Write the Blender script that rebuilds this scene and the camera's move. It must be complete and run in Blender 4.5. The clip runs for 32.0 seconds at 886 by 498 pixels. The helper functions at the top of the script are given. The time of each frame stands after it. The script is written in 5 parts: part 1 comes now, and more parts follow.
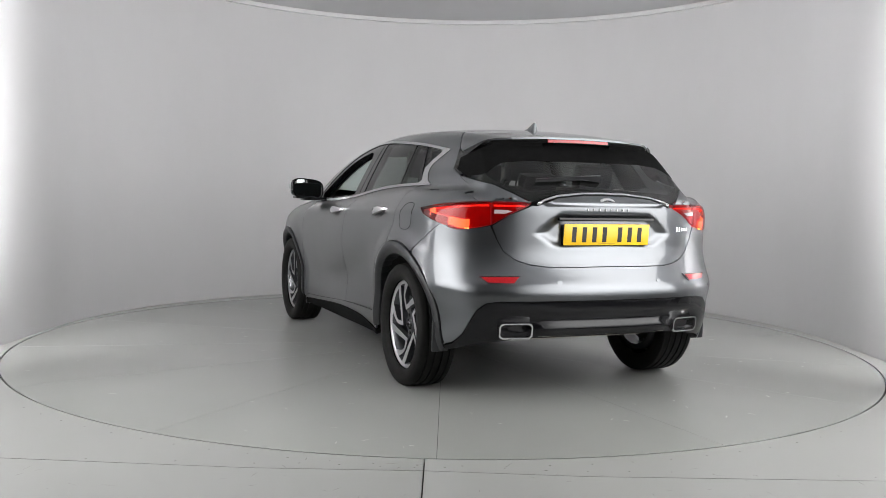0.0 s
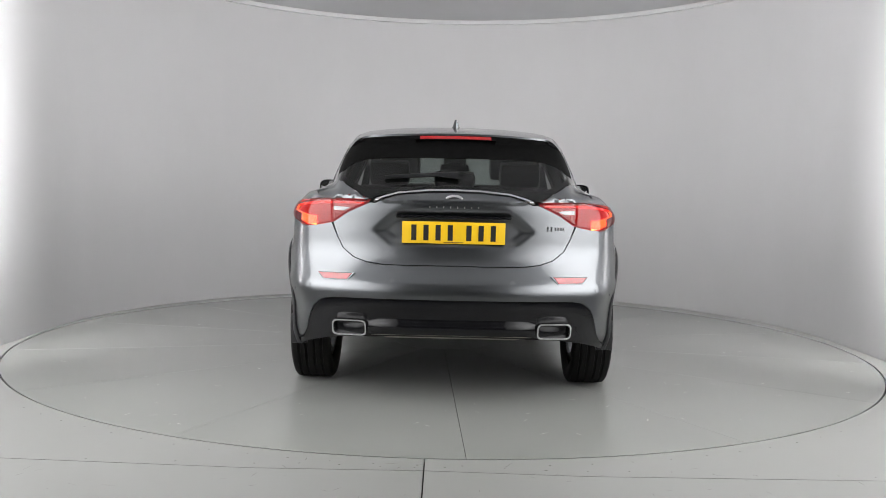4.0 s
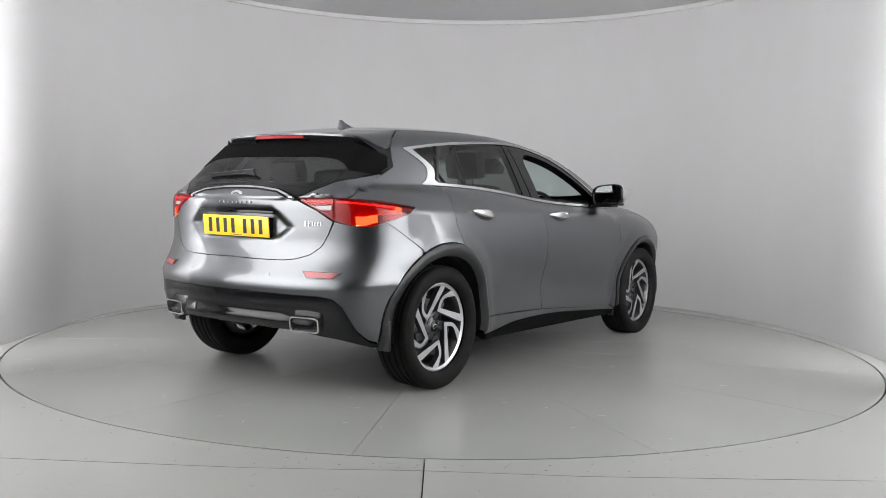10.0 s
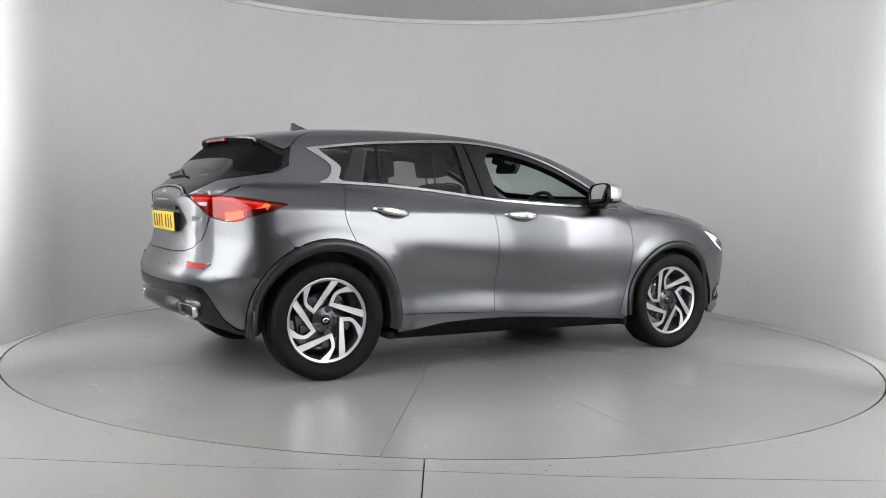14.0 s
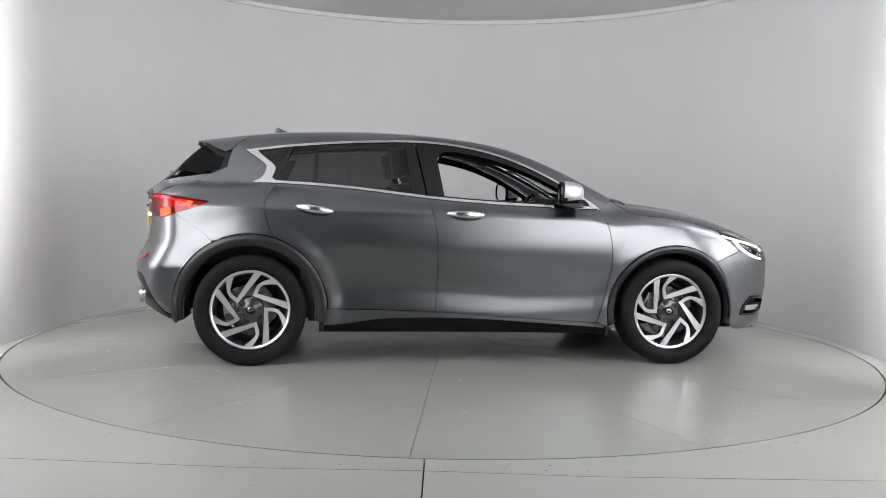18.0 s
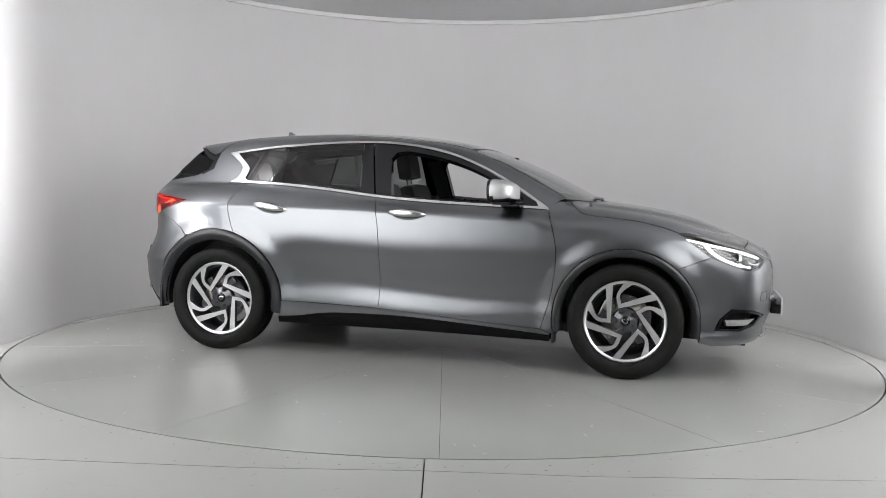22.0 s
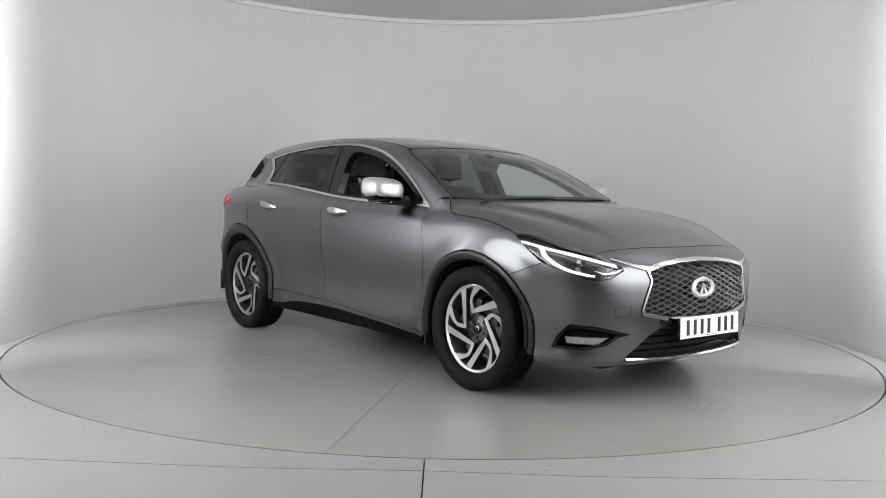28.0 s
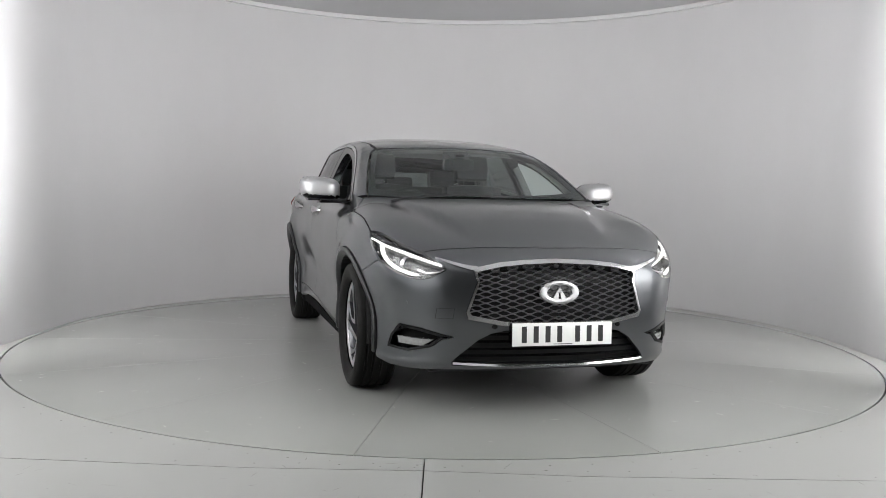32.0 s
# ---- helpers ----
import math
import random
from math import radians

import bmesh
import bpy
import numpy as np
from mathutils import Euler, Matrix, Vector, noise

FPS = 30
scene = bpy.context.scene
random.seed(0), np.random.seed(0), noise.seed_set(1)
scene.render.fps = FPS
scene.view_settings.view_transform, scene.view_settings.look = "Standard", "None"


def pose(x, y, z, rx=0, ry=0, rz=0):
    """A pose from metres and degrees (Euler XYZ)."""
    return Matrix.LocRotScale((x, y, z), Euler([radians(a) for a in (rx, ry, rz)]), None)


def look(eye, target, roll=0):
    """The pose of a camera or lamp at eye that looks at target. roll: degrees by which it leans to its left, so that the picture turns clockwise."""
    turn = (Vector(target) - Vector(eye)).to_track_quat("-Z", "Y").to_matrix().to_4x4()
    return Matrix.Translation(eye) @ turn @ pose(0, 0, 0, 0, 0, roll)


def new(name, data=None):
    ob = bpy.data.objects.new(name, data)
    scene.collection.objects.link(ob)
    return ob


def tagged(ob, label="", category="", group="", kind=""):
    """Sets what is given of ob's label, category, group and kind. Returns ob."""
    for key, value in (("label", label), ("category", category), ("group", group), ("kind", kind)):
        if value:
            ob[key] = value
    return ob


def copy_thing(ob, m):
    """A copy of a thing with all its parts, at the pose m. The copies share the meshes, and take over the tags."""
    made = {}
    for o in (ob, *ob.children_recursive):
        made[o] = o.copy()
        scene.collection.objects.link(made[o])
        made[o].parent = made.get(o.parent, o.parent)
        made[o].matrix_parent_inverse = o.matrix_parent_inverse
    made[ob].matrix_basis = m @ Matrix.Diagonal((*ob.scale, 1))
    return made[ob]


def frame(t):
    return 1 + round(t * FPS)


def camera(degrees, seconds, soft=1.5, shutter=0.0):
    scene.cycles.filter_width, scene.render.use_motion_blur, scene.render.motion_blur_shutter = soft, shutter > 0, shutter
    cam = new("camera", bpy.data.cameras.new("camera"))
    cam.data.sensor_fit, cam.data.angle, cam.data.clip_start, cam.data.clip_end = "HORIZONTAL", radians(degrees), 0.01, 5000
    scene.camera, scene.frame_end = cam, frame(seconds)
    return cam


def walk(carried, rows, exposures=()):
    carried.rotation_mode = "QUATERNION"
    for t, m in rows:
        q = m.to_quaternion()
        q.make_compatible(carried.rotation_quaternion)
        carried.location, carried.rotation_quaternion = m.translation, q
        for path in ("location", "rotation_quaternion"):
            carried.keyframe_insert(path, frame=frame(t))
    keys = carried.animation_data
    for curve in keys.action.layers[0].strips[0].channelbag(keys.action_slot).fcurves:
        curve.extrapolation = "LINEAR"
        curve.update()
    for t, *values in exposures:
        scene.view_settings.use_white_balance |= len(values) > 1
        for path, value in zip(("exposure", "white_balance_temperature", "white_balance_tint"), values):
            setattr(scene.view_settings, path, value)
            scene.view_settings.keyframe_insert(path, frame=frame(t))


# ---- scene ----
# ---------------------------------------------------------------- camera
cam = camera(53.0, 32.0, 0.85)
EYE = Vector((0.0, -6.507, 1.084))
YAW, PITCH = radians(-0.10), radians(3.586)
AIM = EYE + Vector((math.sin(YAW) * math.cos(PITCH), math.cos(YAW) * math.cos(PITCH), -math.sin(PITCH)))
HELD = look(EYE, AIM, 1.23)
walk(cam, [(0, HELD), (32, HELD)])

# ---------------------------------------------------------------- world
world = bpy.data.worlds.new("world")
scene.world = world
world.use_nodes = True
world.node_tree.nodes["Background"].inputs[0].default_value = (0.75, 0.8, 0.9, 1)
world.node_tree.nodes["Background"].inputs[1].default_value = 0.02
scene.view_settings.exposure = -0.26

PANEL_GLOW = 6.2
WASH_GLOW = 64.0
TUBE_GLOW = 6.0


# ---------------------------------------------------------------- materials
def material(name, colour, rough=0.5, metal=0.0, vary=0.0, scale=8.0, bump=0.0, bump_scale=200.0, coat=0.0, coat_rough=0.03,
             emit=None, glow=0.0, rough_vary=0.0, spec=0.5, stretch=(1, 1, 1), trans=0.0, ior=1.45, detail=6.0):
    m = bpy.data.materials.new(name)
    m.use_nodes = True
    nt = m.node_tree
    b = nt.nodes["Principled BSDF"]
    b.inputs["Base Color"].default_value = (*colour, 1)
    b.inputs["Roughness"].default_value = rough
    b.inputs["Metallic"].default_value = metal
    b.inputs["Coat Weight"].default_value = coat
    b.inputs["Coat Roughness"].default_value = coat_rough
    b.inputs["Specular IOR Level"].default_value = spec
    b.inputs["Transmission Weight"].default_value = trans
    b.inputs["IOR"].default_value = ior
    if emit:
        b.inputs["Emission Color"].default_value = (*emit, 1)
        b.inputs["Emission Strength"].default_value = glow
    if vary or bump or rough_vary:
        co = nt.nodes.new("ShaderNodeTexCoord")
        mp = nt.nodes.new("ShaderNodeMapping")
        mp.inputs["Scale"].default_value = stretch
        nt.links.new(co.outputs["Object"], mp.inputs["Vector"])
    if vary or rough_vary:
        n1 = nt.nodes.new("ShaderNodeTexNoise")
        n1.inputs["Scale"].default_value = scale
        n1.inputs["Detail"].default_value = detail
        n1.inputs["Roughness"].default_value = 0.65
        nt.links.new(mp.outputs["Vector"], n1.inputs["Vector"])
    if vary:
        r = nt.nodes.new("ShaderNodeMapRange")
        r.inputs["From Min"].default_value, r.inputs["From Max"].default_value = 0.3, 0.7
        r.inputs["To Min"].default_value, r.inputs["To Max"].default_value = 1 - vary, 1 + vary
        nt.links.new(n1.outputs["Fac"], r.inputs["Value"])
        mix = nt.nodes.new("ShaderNodeVectorMath")
        mix.operation = "SCALE"
        mix.inputs[0].default_value = colour
        nt.links.new(r.outputs["Result"], mix.inputs["Scale"])
        nt.links.new(mix.outputs["Vector"], b.inputs["Base Color"])
    if rough_vary:
        r2 = nt.nodes.new("ShaderNodeMapRange")
        r2.inputs["From Min"].default_value, r2.inputs["From Max"].default_value = 0.3, 0.7
        r2.inputs["To Min"].default_value, r2.inputs["To Max"].default_value = rough - rough_vary, rough + rough_vary
        nt.links.new(n1.outputs["Fac"], r2.inputs["Value"])
        nt.links.new(r2.outputs["Result"], b.inputs["Roughness"])
    if bump:
        n2 = nt.nodes.new("ShaderNodeTexNoise")
        n2.inputs["Scale"].default_value = bump_scale
        n2.inputs["Detail"].default_value = 3
        nt.links.new(mp.outputs["Vector"], n2.inputs["Vector"])
        bp = nt.nodes.new("ShaderNodeBump")
        bp.inputs["Strength"].default_value = bump
        bp.inputs["Distance"].default_value = 0.002
        nt.links.new(n2.outputs["Fac"], bp.inputs["Height"])
        nt.links.new(bp.outputs["Normal"], b.inputs["Normal"])
    return m


M_WALL = material("wall_paint", (0.548, 0.543, 0.548), 0.6, vary=0.035, scale=0.7, bump=0.05, bump_scale=60, stretch=(1, 1, 0.35))
M_CEIL = material("ceiling_paint", (0.56, 0.56, 0.57), 0.7, vary=0.02, scale=1.2)
M_TRIM = material("white_trim", (0.62, 0.62, 0.62), 0.4, vary=0.03, scale=3)
M_FLOOR = material("grey_floor_paint", (0.300, 0.303, 0.290), 0.30, vary=0.025, scale=1.4, detail=1.0)
M_TABLE = material("turntable_paint", (0.275, 0.279, 0.266), 0.25, vary=0.03, scale=1.1, detail=1.0)
M_GAP = material("dark_gap", (0.010, 0.010, 0.010), 0.8, vary=0.3, scale=20)
M_SCREW = material("screw_steel", (0.16, 0.155, 0.14), 0.45, 0.7, vary=0.3, scale=60)
M_SCUFF = material("floor_scuff", (0.21, 0.205, 0.19), 0.5, vary=0.25, scale=30)
M_ROOM = material("hall_block_wall", (0.16, 0.16, 0.158), 0.8, vary=0.15, scale=1.5, bump=0.2, bump_scale=30)


def soft_panel(name, side):
    """Unseen stand-in for lit walls; emission painted brightest at its booth end, fading to its far end and rims."""
    m = material(name, (0.9, 0.9, 0.9), 0.5, emit=(0.99, 0.99, 0.992), glow=PANEL_GLOW)
    nt = m.node_tree
    co = nt.nodes.new("ShaderNodeTexCoord")
    xyz = nt.nodes.new("ShaderNodeSeparateXYZ")
    nt.links.new(co.outputs["Object"], xyz.inputs[0])

    def fade(socket, a, b, lo, hi):
        r = nt.nodes.new("ShaderNodeMapRange")
        r.interpolation_type = "SMOOTHSTEP"
        r.inputs["From Min"].default_value, r.inputs["From Max"].default_value = a, b
        r.inputs["To Min"].default_value, r.inputs["To Max"].default_value = lo, hi
        nt.links.new(socket, r.inputs["Value"])
        return r.outputs["Result"]

    def times(a, b):
        k = nt.nodes.new("ShaderNodeMath")
        k.operation = "MULTIPLY"
        nt.links.new(a, k.inputs[0])
        nt.links.new(b, k.inputs[1])
        return k.outputs["Value"]

    along = fade(xyz.outputs["Y"], side * 1.80, side * -0.30, 0.06, 1.0)
    up = times(fade(xyz.outputs["Z"], 0.30, 0.95, 0.15, PANEL_GLOW), fade(xyz.outputs["Z"], 2.72, 2.30, 0.3, 1.0))
    nt.links.new(times(along, up), nt.nodes["Principled BSDF"].inputs["Emission Strength"])
    return m


M_PANEL = {1: soft_panel("side_panel_glow", 1), -1: soft_panel("side_panel_glow_mirrored", -1)}
M_WASH = material("washer_diffuser", (0.9, 0.9, 0.9), 0.5, emit=(0.99, 0.985, 0.995), glow=WASH_GLOW)
M_TUBE = material("tube_glass", (0.9, 0.9, 0.9), 0.3, emit=(0.95, 0.98, 1.0), glow=TUBE_GLOW)
M_HOUSING = material("lamp_housing", (0.7, 0.7, 0.7), 0.4, vary=0.05)


def mesh_from(name, verts, faces, smooth=False):
    me = bpy.data.meshes.new(name)
    me.from_pydata([tuple(map(float, v)) for v in verts] if not isinstance(verts, np.ndarray) else verts.tolist(), [], faces)
    me.update()
    if smooth:
        me.polygons.foreach_set("use_smooth", [True] * len(me.polygons))
    return me


def part(name, data, mat, parent=None, label="", smooth=False):
    """Links a bmesh or a mesh as one object under a thing or a part."""
    if isinstance(data, bmesh.types.BMesh):
        me = bpy.data.meshes.new(name)
        data.to_mesh(me)
        data.free()
        if smooth:
            me.polygons.foreach_set("use_smooth", [True] * len(me.polygons))
            me.set_sharp_from_angle(angle=radians(38))
    else:
        me = data
    if mat and not me.materials:
        me.materials.append(mat)
    ob = new(name, me)
    ob.parent = parent
    if label:
        ob["label"] = label
    return ob


def box(bm, x0, x1, y0, y1, z0, z1, bevel=0.0, m=None):
    r = bmesh.ops.create_cube(bm, size=1.0)
    vs = r["verts"]
    bmesh.ops.scale(bm, vec=(x1 - x0, y1 - y0, z1 - z0), verts=vs)
    bmesh.ops.translate(bm, vec=((x0 + x1) / 2, (y0 + y1) / 2, (z0 + z1) / 2), verts=vs)
    if bevel:
        es = list({e for v in vs for e in v.link_edges})
        g = bmesh.ops.bevel(bm, geom=es, offset=bevel, segments=2, affect="EDGES", profile=0.6)
        vs = list(set(g["verts"]) | {v for v in vs if v.is_valid})
    if m is not None:
        bmesh.ops.transform(bm, matrix=m, verts=vs)
    return vs


def flat_plate(outline, holes=(), z=0.0, thick=0.02, step=0.25):
    """A plate of any outline in the plane z, with its edge turned down."""
    from mathutils.geometry import delaunay_2d_cdt
    pts, edges, faces = [], [], []
    for ring in (outline, *holes):
        k = len(pts)
        n = len(ring)
        pts += [Vector((p[0], p[1])) for p in ring]
        edges += [(k + i, k + (i + 1) % n) for i in range(n)]
    vs, es, fs, *_ = delaunay_2d_cdt(pts, edges, [], 2 if holes else 1, 1e-6)
    verts = [(v.x, v.y, z) for v in vs]
    out = [f for f in fs]
    count = {}
    for f in out:
        for a, b in zip(f, f[1:] + f[:1]):
            count[(a, b)] = count.get((a, b), 0) + 1
    border = [(a, b) for (a, b) in count if (b, a) not in count]
    low = {}
    for a, b in border:
        for v in (a, b):
            if v not in low:
                low[v] = len(verts)
                verts.append((verts[v][0], verts[v][1], z - thick))
    out += [(b, a, low[a], low[b]) for a, b in border]
    return mesh_from("plate", verts, out)


# ---------------------------------------------------------------- the booth
WALL_C, WALL_R, WALL_H = Vector((0.033, 0.23, 0)), 2.996, 2.903
TABLE_R = 2.930


def wall_line(r):
    """The wall's plan: a half round with straight ends towards the opening."""
    n = 120
    arc = [(WALL_C.x + r * math.cos(math.pi * i / n), WALL_C.y + r * math.sin(math.pi * i / n)) for i in range(n + 1)]
    ends = [-1.75 + (WALL_C.y + 1.75) * i / 12 for i in range(12)]
    return [(WALL_C.x + r, y) for y in ends] + arc + [(WALL_C.x - r, y) for y in reversed(ends)]


def arc_wall():
    verts, faces = [], []
    n = len(wall_line(1)) - 1
    for p, q in zip(wall_line(WALL_R), wall_line(WALL_R + 0.09)):
        for x, y in (p, q):
            for z in (0.001, WALL_H):
                verts.append((x, y, z))
    for i in range(n):
        k, l = 4 * i, 4 * i + 4
        faces += [(k, k + 1, l + 1, l), (k + 2, l + 2, l + 3, k + 3), (k + 1, k + 3, l + 3, l + 1), (k, l, l + 2, k + 2)]
    faces += [(0, 2, 3, 1), (4 * n, 4 * n + 1, 4 * n + 3, 4 * n + 2)]
    ob = part("wall_curved", mesh_from("wall_curved", verts, faces, True), M_WALL)
    ob.data.set_sharp_from_angle(angle=radians(40))
    return tagged(ob, "smooth pale grey curved booth wall with faint scuffs", "wall", kind="structure")


def arc_trim(r0, r1, z0, z1):
    verts, faces = [], []
    n = len(wall_line(1)) - 1
    for p, q in zip(wall_line(r0), wall_line(r1)):
        for (x, y), z in ((p, z0), (q, z0), (q, z1), (p, z1)):
            verts.append((x, y, z))
    for i in range(n):
        k, l = 4 * i, 4 * i + 4
        faces += [(k + j, k + (j + 1) % 4, l + (j + 1) % 4, l + j) for j in range(4)]
    faces += [(3, 2, 1, 0), (4 * n, 4 * n + 1, 4 * n + 2, 4 * n + 3)]
    return mesh_from("trim", verts, faces)


arc_wall()
tagged(part("trim", arc_trim(WALL_R - 0.035, WALL_R + 0.1, WALL_H + 0.001, WALL_H + 0.042), M_TRIM),
       "narrow white trim along the top of the curved wall", "trim", kind="structure")
tagged(part("ceiling", flat_plate([(-7, -4.6), (7, -4.6), (7, 5), (-7, 5)], (), WALL_H + 0.046, -0.06), M_CEIL),
       "plain light grey ceiling", "ceiling", kind="structure")


tagged(part("ceiling_hall", flat_plate([(-7, -11), (7, -11), (7, -4.604), (-7, -4.604)], (), WALL_H + 0.146, -0.06), M_ROOM),
       "dark hall ceiling", "ceiling", kind="structure")


def ring(r, n=180, c=(0, 0), a0=0.0, a1=360.0):
    closed = abs(a1 - a0 - 360) < 1e-6
    m = n if closed else n + 1
    return [(c[0] + r * math.cos(radians(a0 + (a1 - a0) * i / n)), c[1] + r * math.sin(radians(a0 + (a1 - a0) * i / n))) for i in range(m)]


# floor plates round the turntable
floor = part("floor", flat_plate([(-7, -11), (7, -11), (7, 5), (-7, 5)], (), -0.02, 0.05), M_GAP)
tagged(floor, "pale grey painted boards with screwed joints", "floor", kind="structure")
HOLE = TABLE_R + 0.012
SEAM_X, SEAM_Y, G = -0.063, -3.085, 0.003


def seam_y(x):
    return SEAM_Y - 0.012 * (x + 0.06) / 1.7


def edge_arc(a0, a1, n=90):
    return ring(HOLE, n, (0, 0), a0, a1)


def build_floor():
    xs = SEAM_X
    aa = math.degrees(math.atan2(-math.sqrt(HOLE ** 2 - (xs - G) ** 2), xs - G))
    ab = math.degrees(math.atan2(-math.sqrt(HOLE ** 2 - (xs + G) ** 2), xs + G))
    plates = [
        [(-7, -11), (xs - G, -11), (xs - G, -3.098), (-0.75, -3.107), (-1.75, -3.052), (-7, -3.05)],
        [(xs + G, -11), (7, -11), (7, -3.10), (1.7, -3.10), (0.58, -3.125), (xs + G, -3.098)],
        [(xs - G, -3.098 + 2 * G), (xs - G, -math.sqrt(HOLE ** 2 - (xs - G) ** 2))] + edge_arc(aa, -180)[1:] + [(-7, 0), (-7, -3.05 + 2 * G), (-1.75, -3.052 + 2 * G), (-0.75, -3.107 + 2 * G)],
        [(xs + G, -3.098 + 2 * G), (0.58, -3.125 + 2 * G), (1.7, -3.10 + 2 * G), (7, -3.10 + 2 * G), (7, 0)] + edge_arc(0, ab)[:-1] + [(xs + G, -math.sqrt(HOLE ** 2 - (xs + G) ** 2))],
        [(7, 0.003), (7, 5), (-7, 5), (-7, 0.003)] + edge_arc(180, 0),
    ]
    for p in plates:
        part("board", flat_plate(p, (), 0.0, 0.018), M_FLOOR, floor)


build_floor()


def floor_marks():
    """Screw heads along the joints, and a few scuffs."""
    rng = random.Random(5)
    xs = [-1.757, -1.407, -1.05, -0.735, -0.56, -0.40, -0.235, -0.10, 0.02, 0.257, 0.42, 0.584, 0.75, 0.918, 1.08, 1.247, 1.577, 1.72]
    spots = [(x, seam_y(x) + 0.035 + 0.012 * math.sin(9 * x)) for x in xs]
    for k in range(26):
        a = radians(-132 + 84 * k / 25)
        spots.append((3.03 * math.cos(a), 3.03 * math.sin(a)))
    verts, faces = [], []
    for x, y in spots:
        r, k = rng.uniform(0.0035, 0.0055), len(verts)
        verts += [(x + r * math.cos(t), y + r * math.sin(t), 0.0016) for t in [math.pi * j / 4 for j in range(8)]]
        faces.append(tuple(range(k, k + 8)))
    tagged(part("screw_heads", mesh_from("screws", verts, faces), M_SCREW), "small dark screw heads along the board joints", "screws", kind="stuff")
    verts, faces = [], []
    for _ in range(60):
        x, y = rng.uniform(-2.2, 2.2), rng.uniform(-3.5, -2.97)
        if x * x + y * y < 3.0 ** 2:
            continue
        l, w, a = rng.uniform(0.008, 0.03), rng.uniform(0.001, 0.0025), rng.uniform(0, 3.14)
        k = len(verts)
        c, q = math.cos(a), math.sin(a)
        verts += [(x + u * c - v * q, y + u * q + v * c, 0.0012) for u, v in ((-l, 0), (-l * 0.3, -w), (l, 0), (l * 0.2, w))]
        faces.append((k, k + 1, k + 2, k + 3))
    tagged(part("floor_scuffs", mesh_from("scuffs", verts, faces), M_SCUFF), "scattered dark scuffs and chips on the floor boards", "scuffs", kind="stuff")


floor_marks()


def turntable():
    table = new("turntable")
    tagged(table, "round pale grey turntable set flush into the floor", "turntable")
    cuts = [-177.4 + 360 / 14 * i for i in range(14)]
    g = 0.0012
    for i, a in enumerate(cuts):
        b = a + 360 / 14
        da = math.degrees(g / TABLE_R)
        n = max(4, int((b - a) / 2))
        inner = [(0.35 * math.cos(radians(t)), 0.35 * math.sin(radians(t))) for t in (b - 8 * da, (a + b) / 2, a + 8 * da)]
        part("sector", flat_plate(ring(TABLE_R, n, (0, 0), a + da, b - da) + inner, (), 0.0, 0.02), M_TABLE, table)
    rng = random.Random(11)
    verts, faces = [], []
    for _ in range(150):
        r, a = 2.9 * math.sqrt(rng.random()), rng.uniform(0, 6.283)
        l, w, b = rng.uniform(0.006, 0.030), rng.uniform(0.0015, 0.005), rng.uniform(0, 3.14)
        k, c, q = len(verts), math.cos(b), math.sin(b)
        verts += [(r * math.cos(a) + u * c - v * q, r * math.sin(a) + u * q + v * c, 0.0010) for u, v in ((-l, 0), (-l * 0.3, -w), (l * 0.4, -w * 0.6), (l, 0), (l * 0.2, w))]
        faces.append(tuple(range(k, k + 5)))
    tagged(part("scuffs", mesh_from("scuffs", verts, faces), M_SCUFF, table), "small dark scuffs and chips in the paint", kind="stuff")
    part("hub_plate", flat_plate(ring(0.346, 40), (), 0.0, 0.02), M_TABLE, table)
    part("deck", flat_plate(ring(TABLE_R - 0.01, 120), (), -0.012, 0.007), M_GAP, table)
    return table


table = turntable()


def light_panel(name, m, wide, z0, z1, glow, label, group):
    """A glowing panel with a flat diffuser on an upright stand, facing its own +x."""
    base = new(name)
    base.matrix_basis = m
    bm = bmesh.new()
    box(bm, -0.09, -0.004, -wide / 2 - 0.03, wide / 2 + 0.03, z0 - 0.05, z1 + 0.04, 0.008)
    part("housing", bm, M_HOUSING, base)
    bm = bmesh.new()
    box(bm, -0.003, 0.006, -wide / 2, wide / 2, z0, z1)
    part("diffuser", bm, glow, base)
    for y in (-wide / 2 + 0.08, wide / 2 - 0.08):
        bm = bmesh.new()
        box(bm, -0.08, -0.03, y - 0.025, y + 0.025, 0.001, z0 - 0.05)
        part("leg", bm, M_HOUSING, base)
    return tagged(base, label, "lamp", group)


for s in (-1, 1):
    light_panel("wall_washer", pose(s * 2.80, -1.34, 0, 0, 0, 90 - s * 36), 0.22, 0.60, 2.74, M_WASH, "tall white lamp shining along the curved wall", "booth lamps")
    # unseen panels added for the soft side light that the paint reflects
    light_panel("side_glow", pose(s * 2.10, -3.45, 0, 0, 0, 90 + s * 61), 3.46, 0.34, 2.70, M_PANEL[s], "wide white glowing panel added out of view for the soft side light", "side lamps")


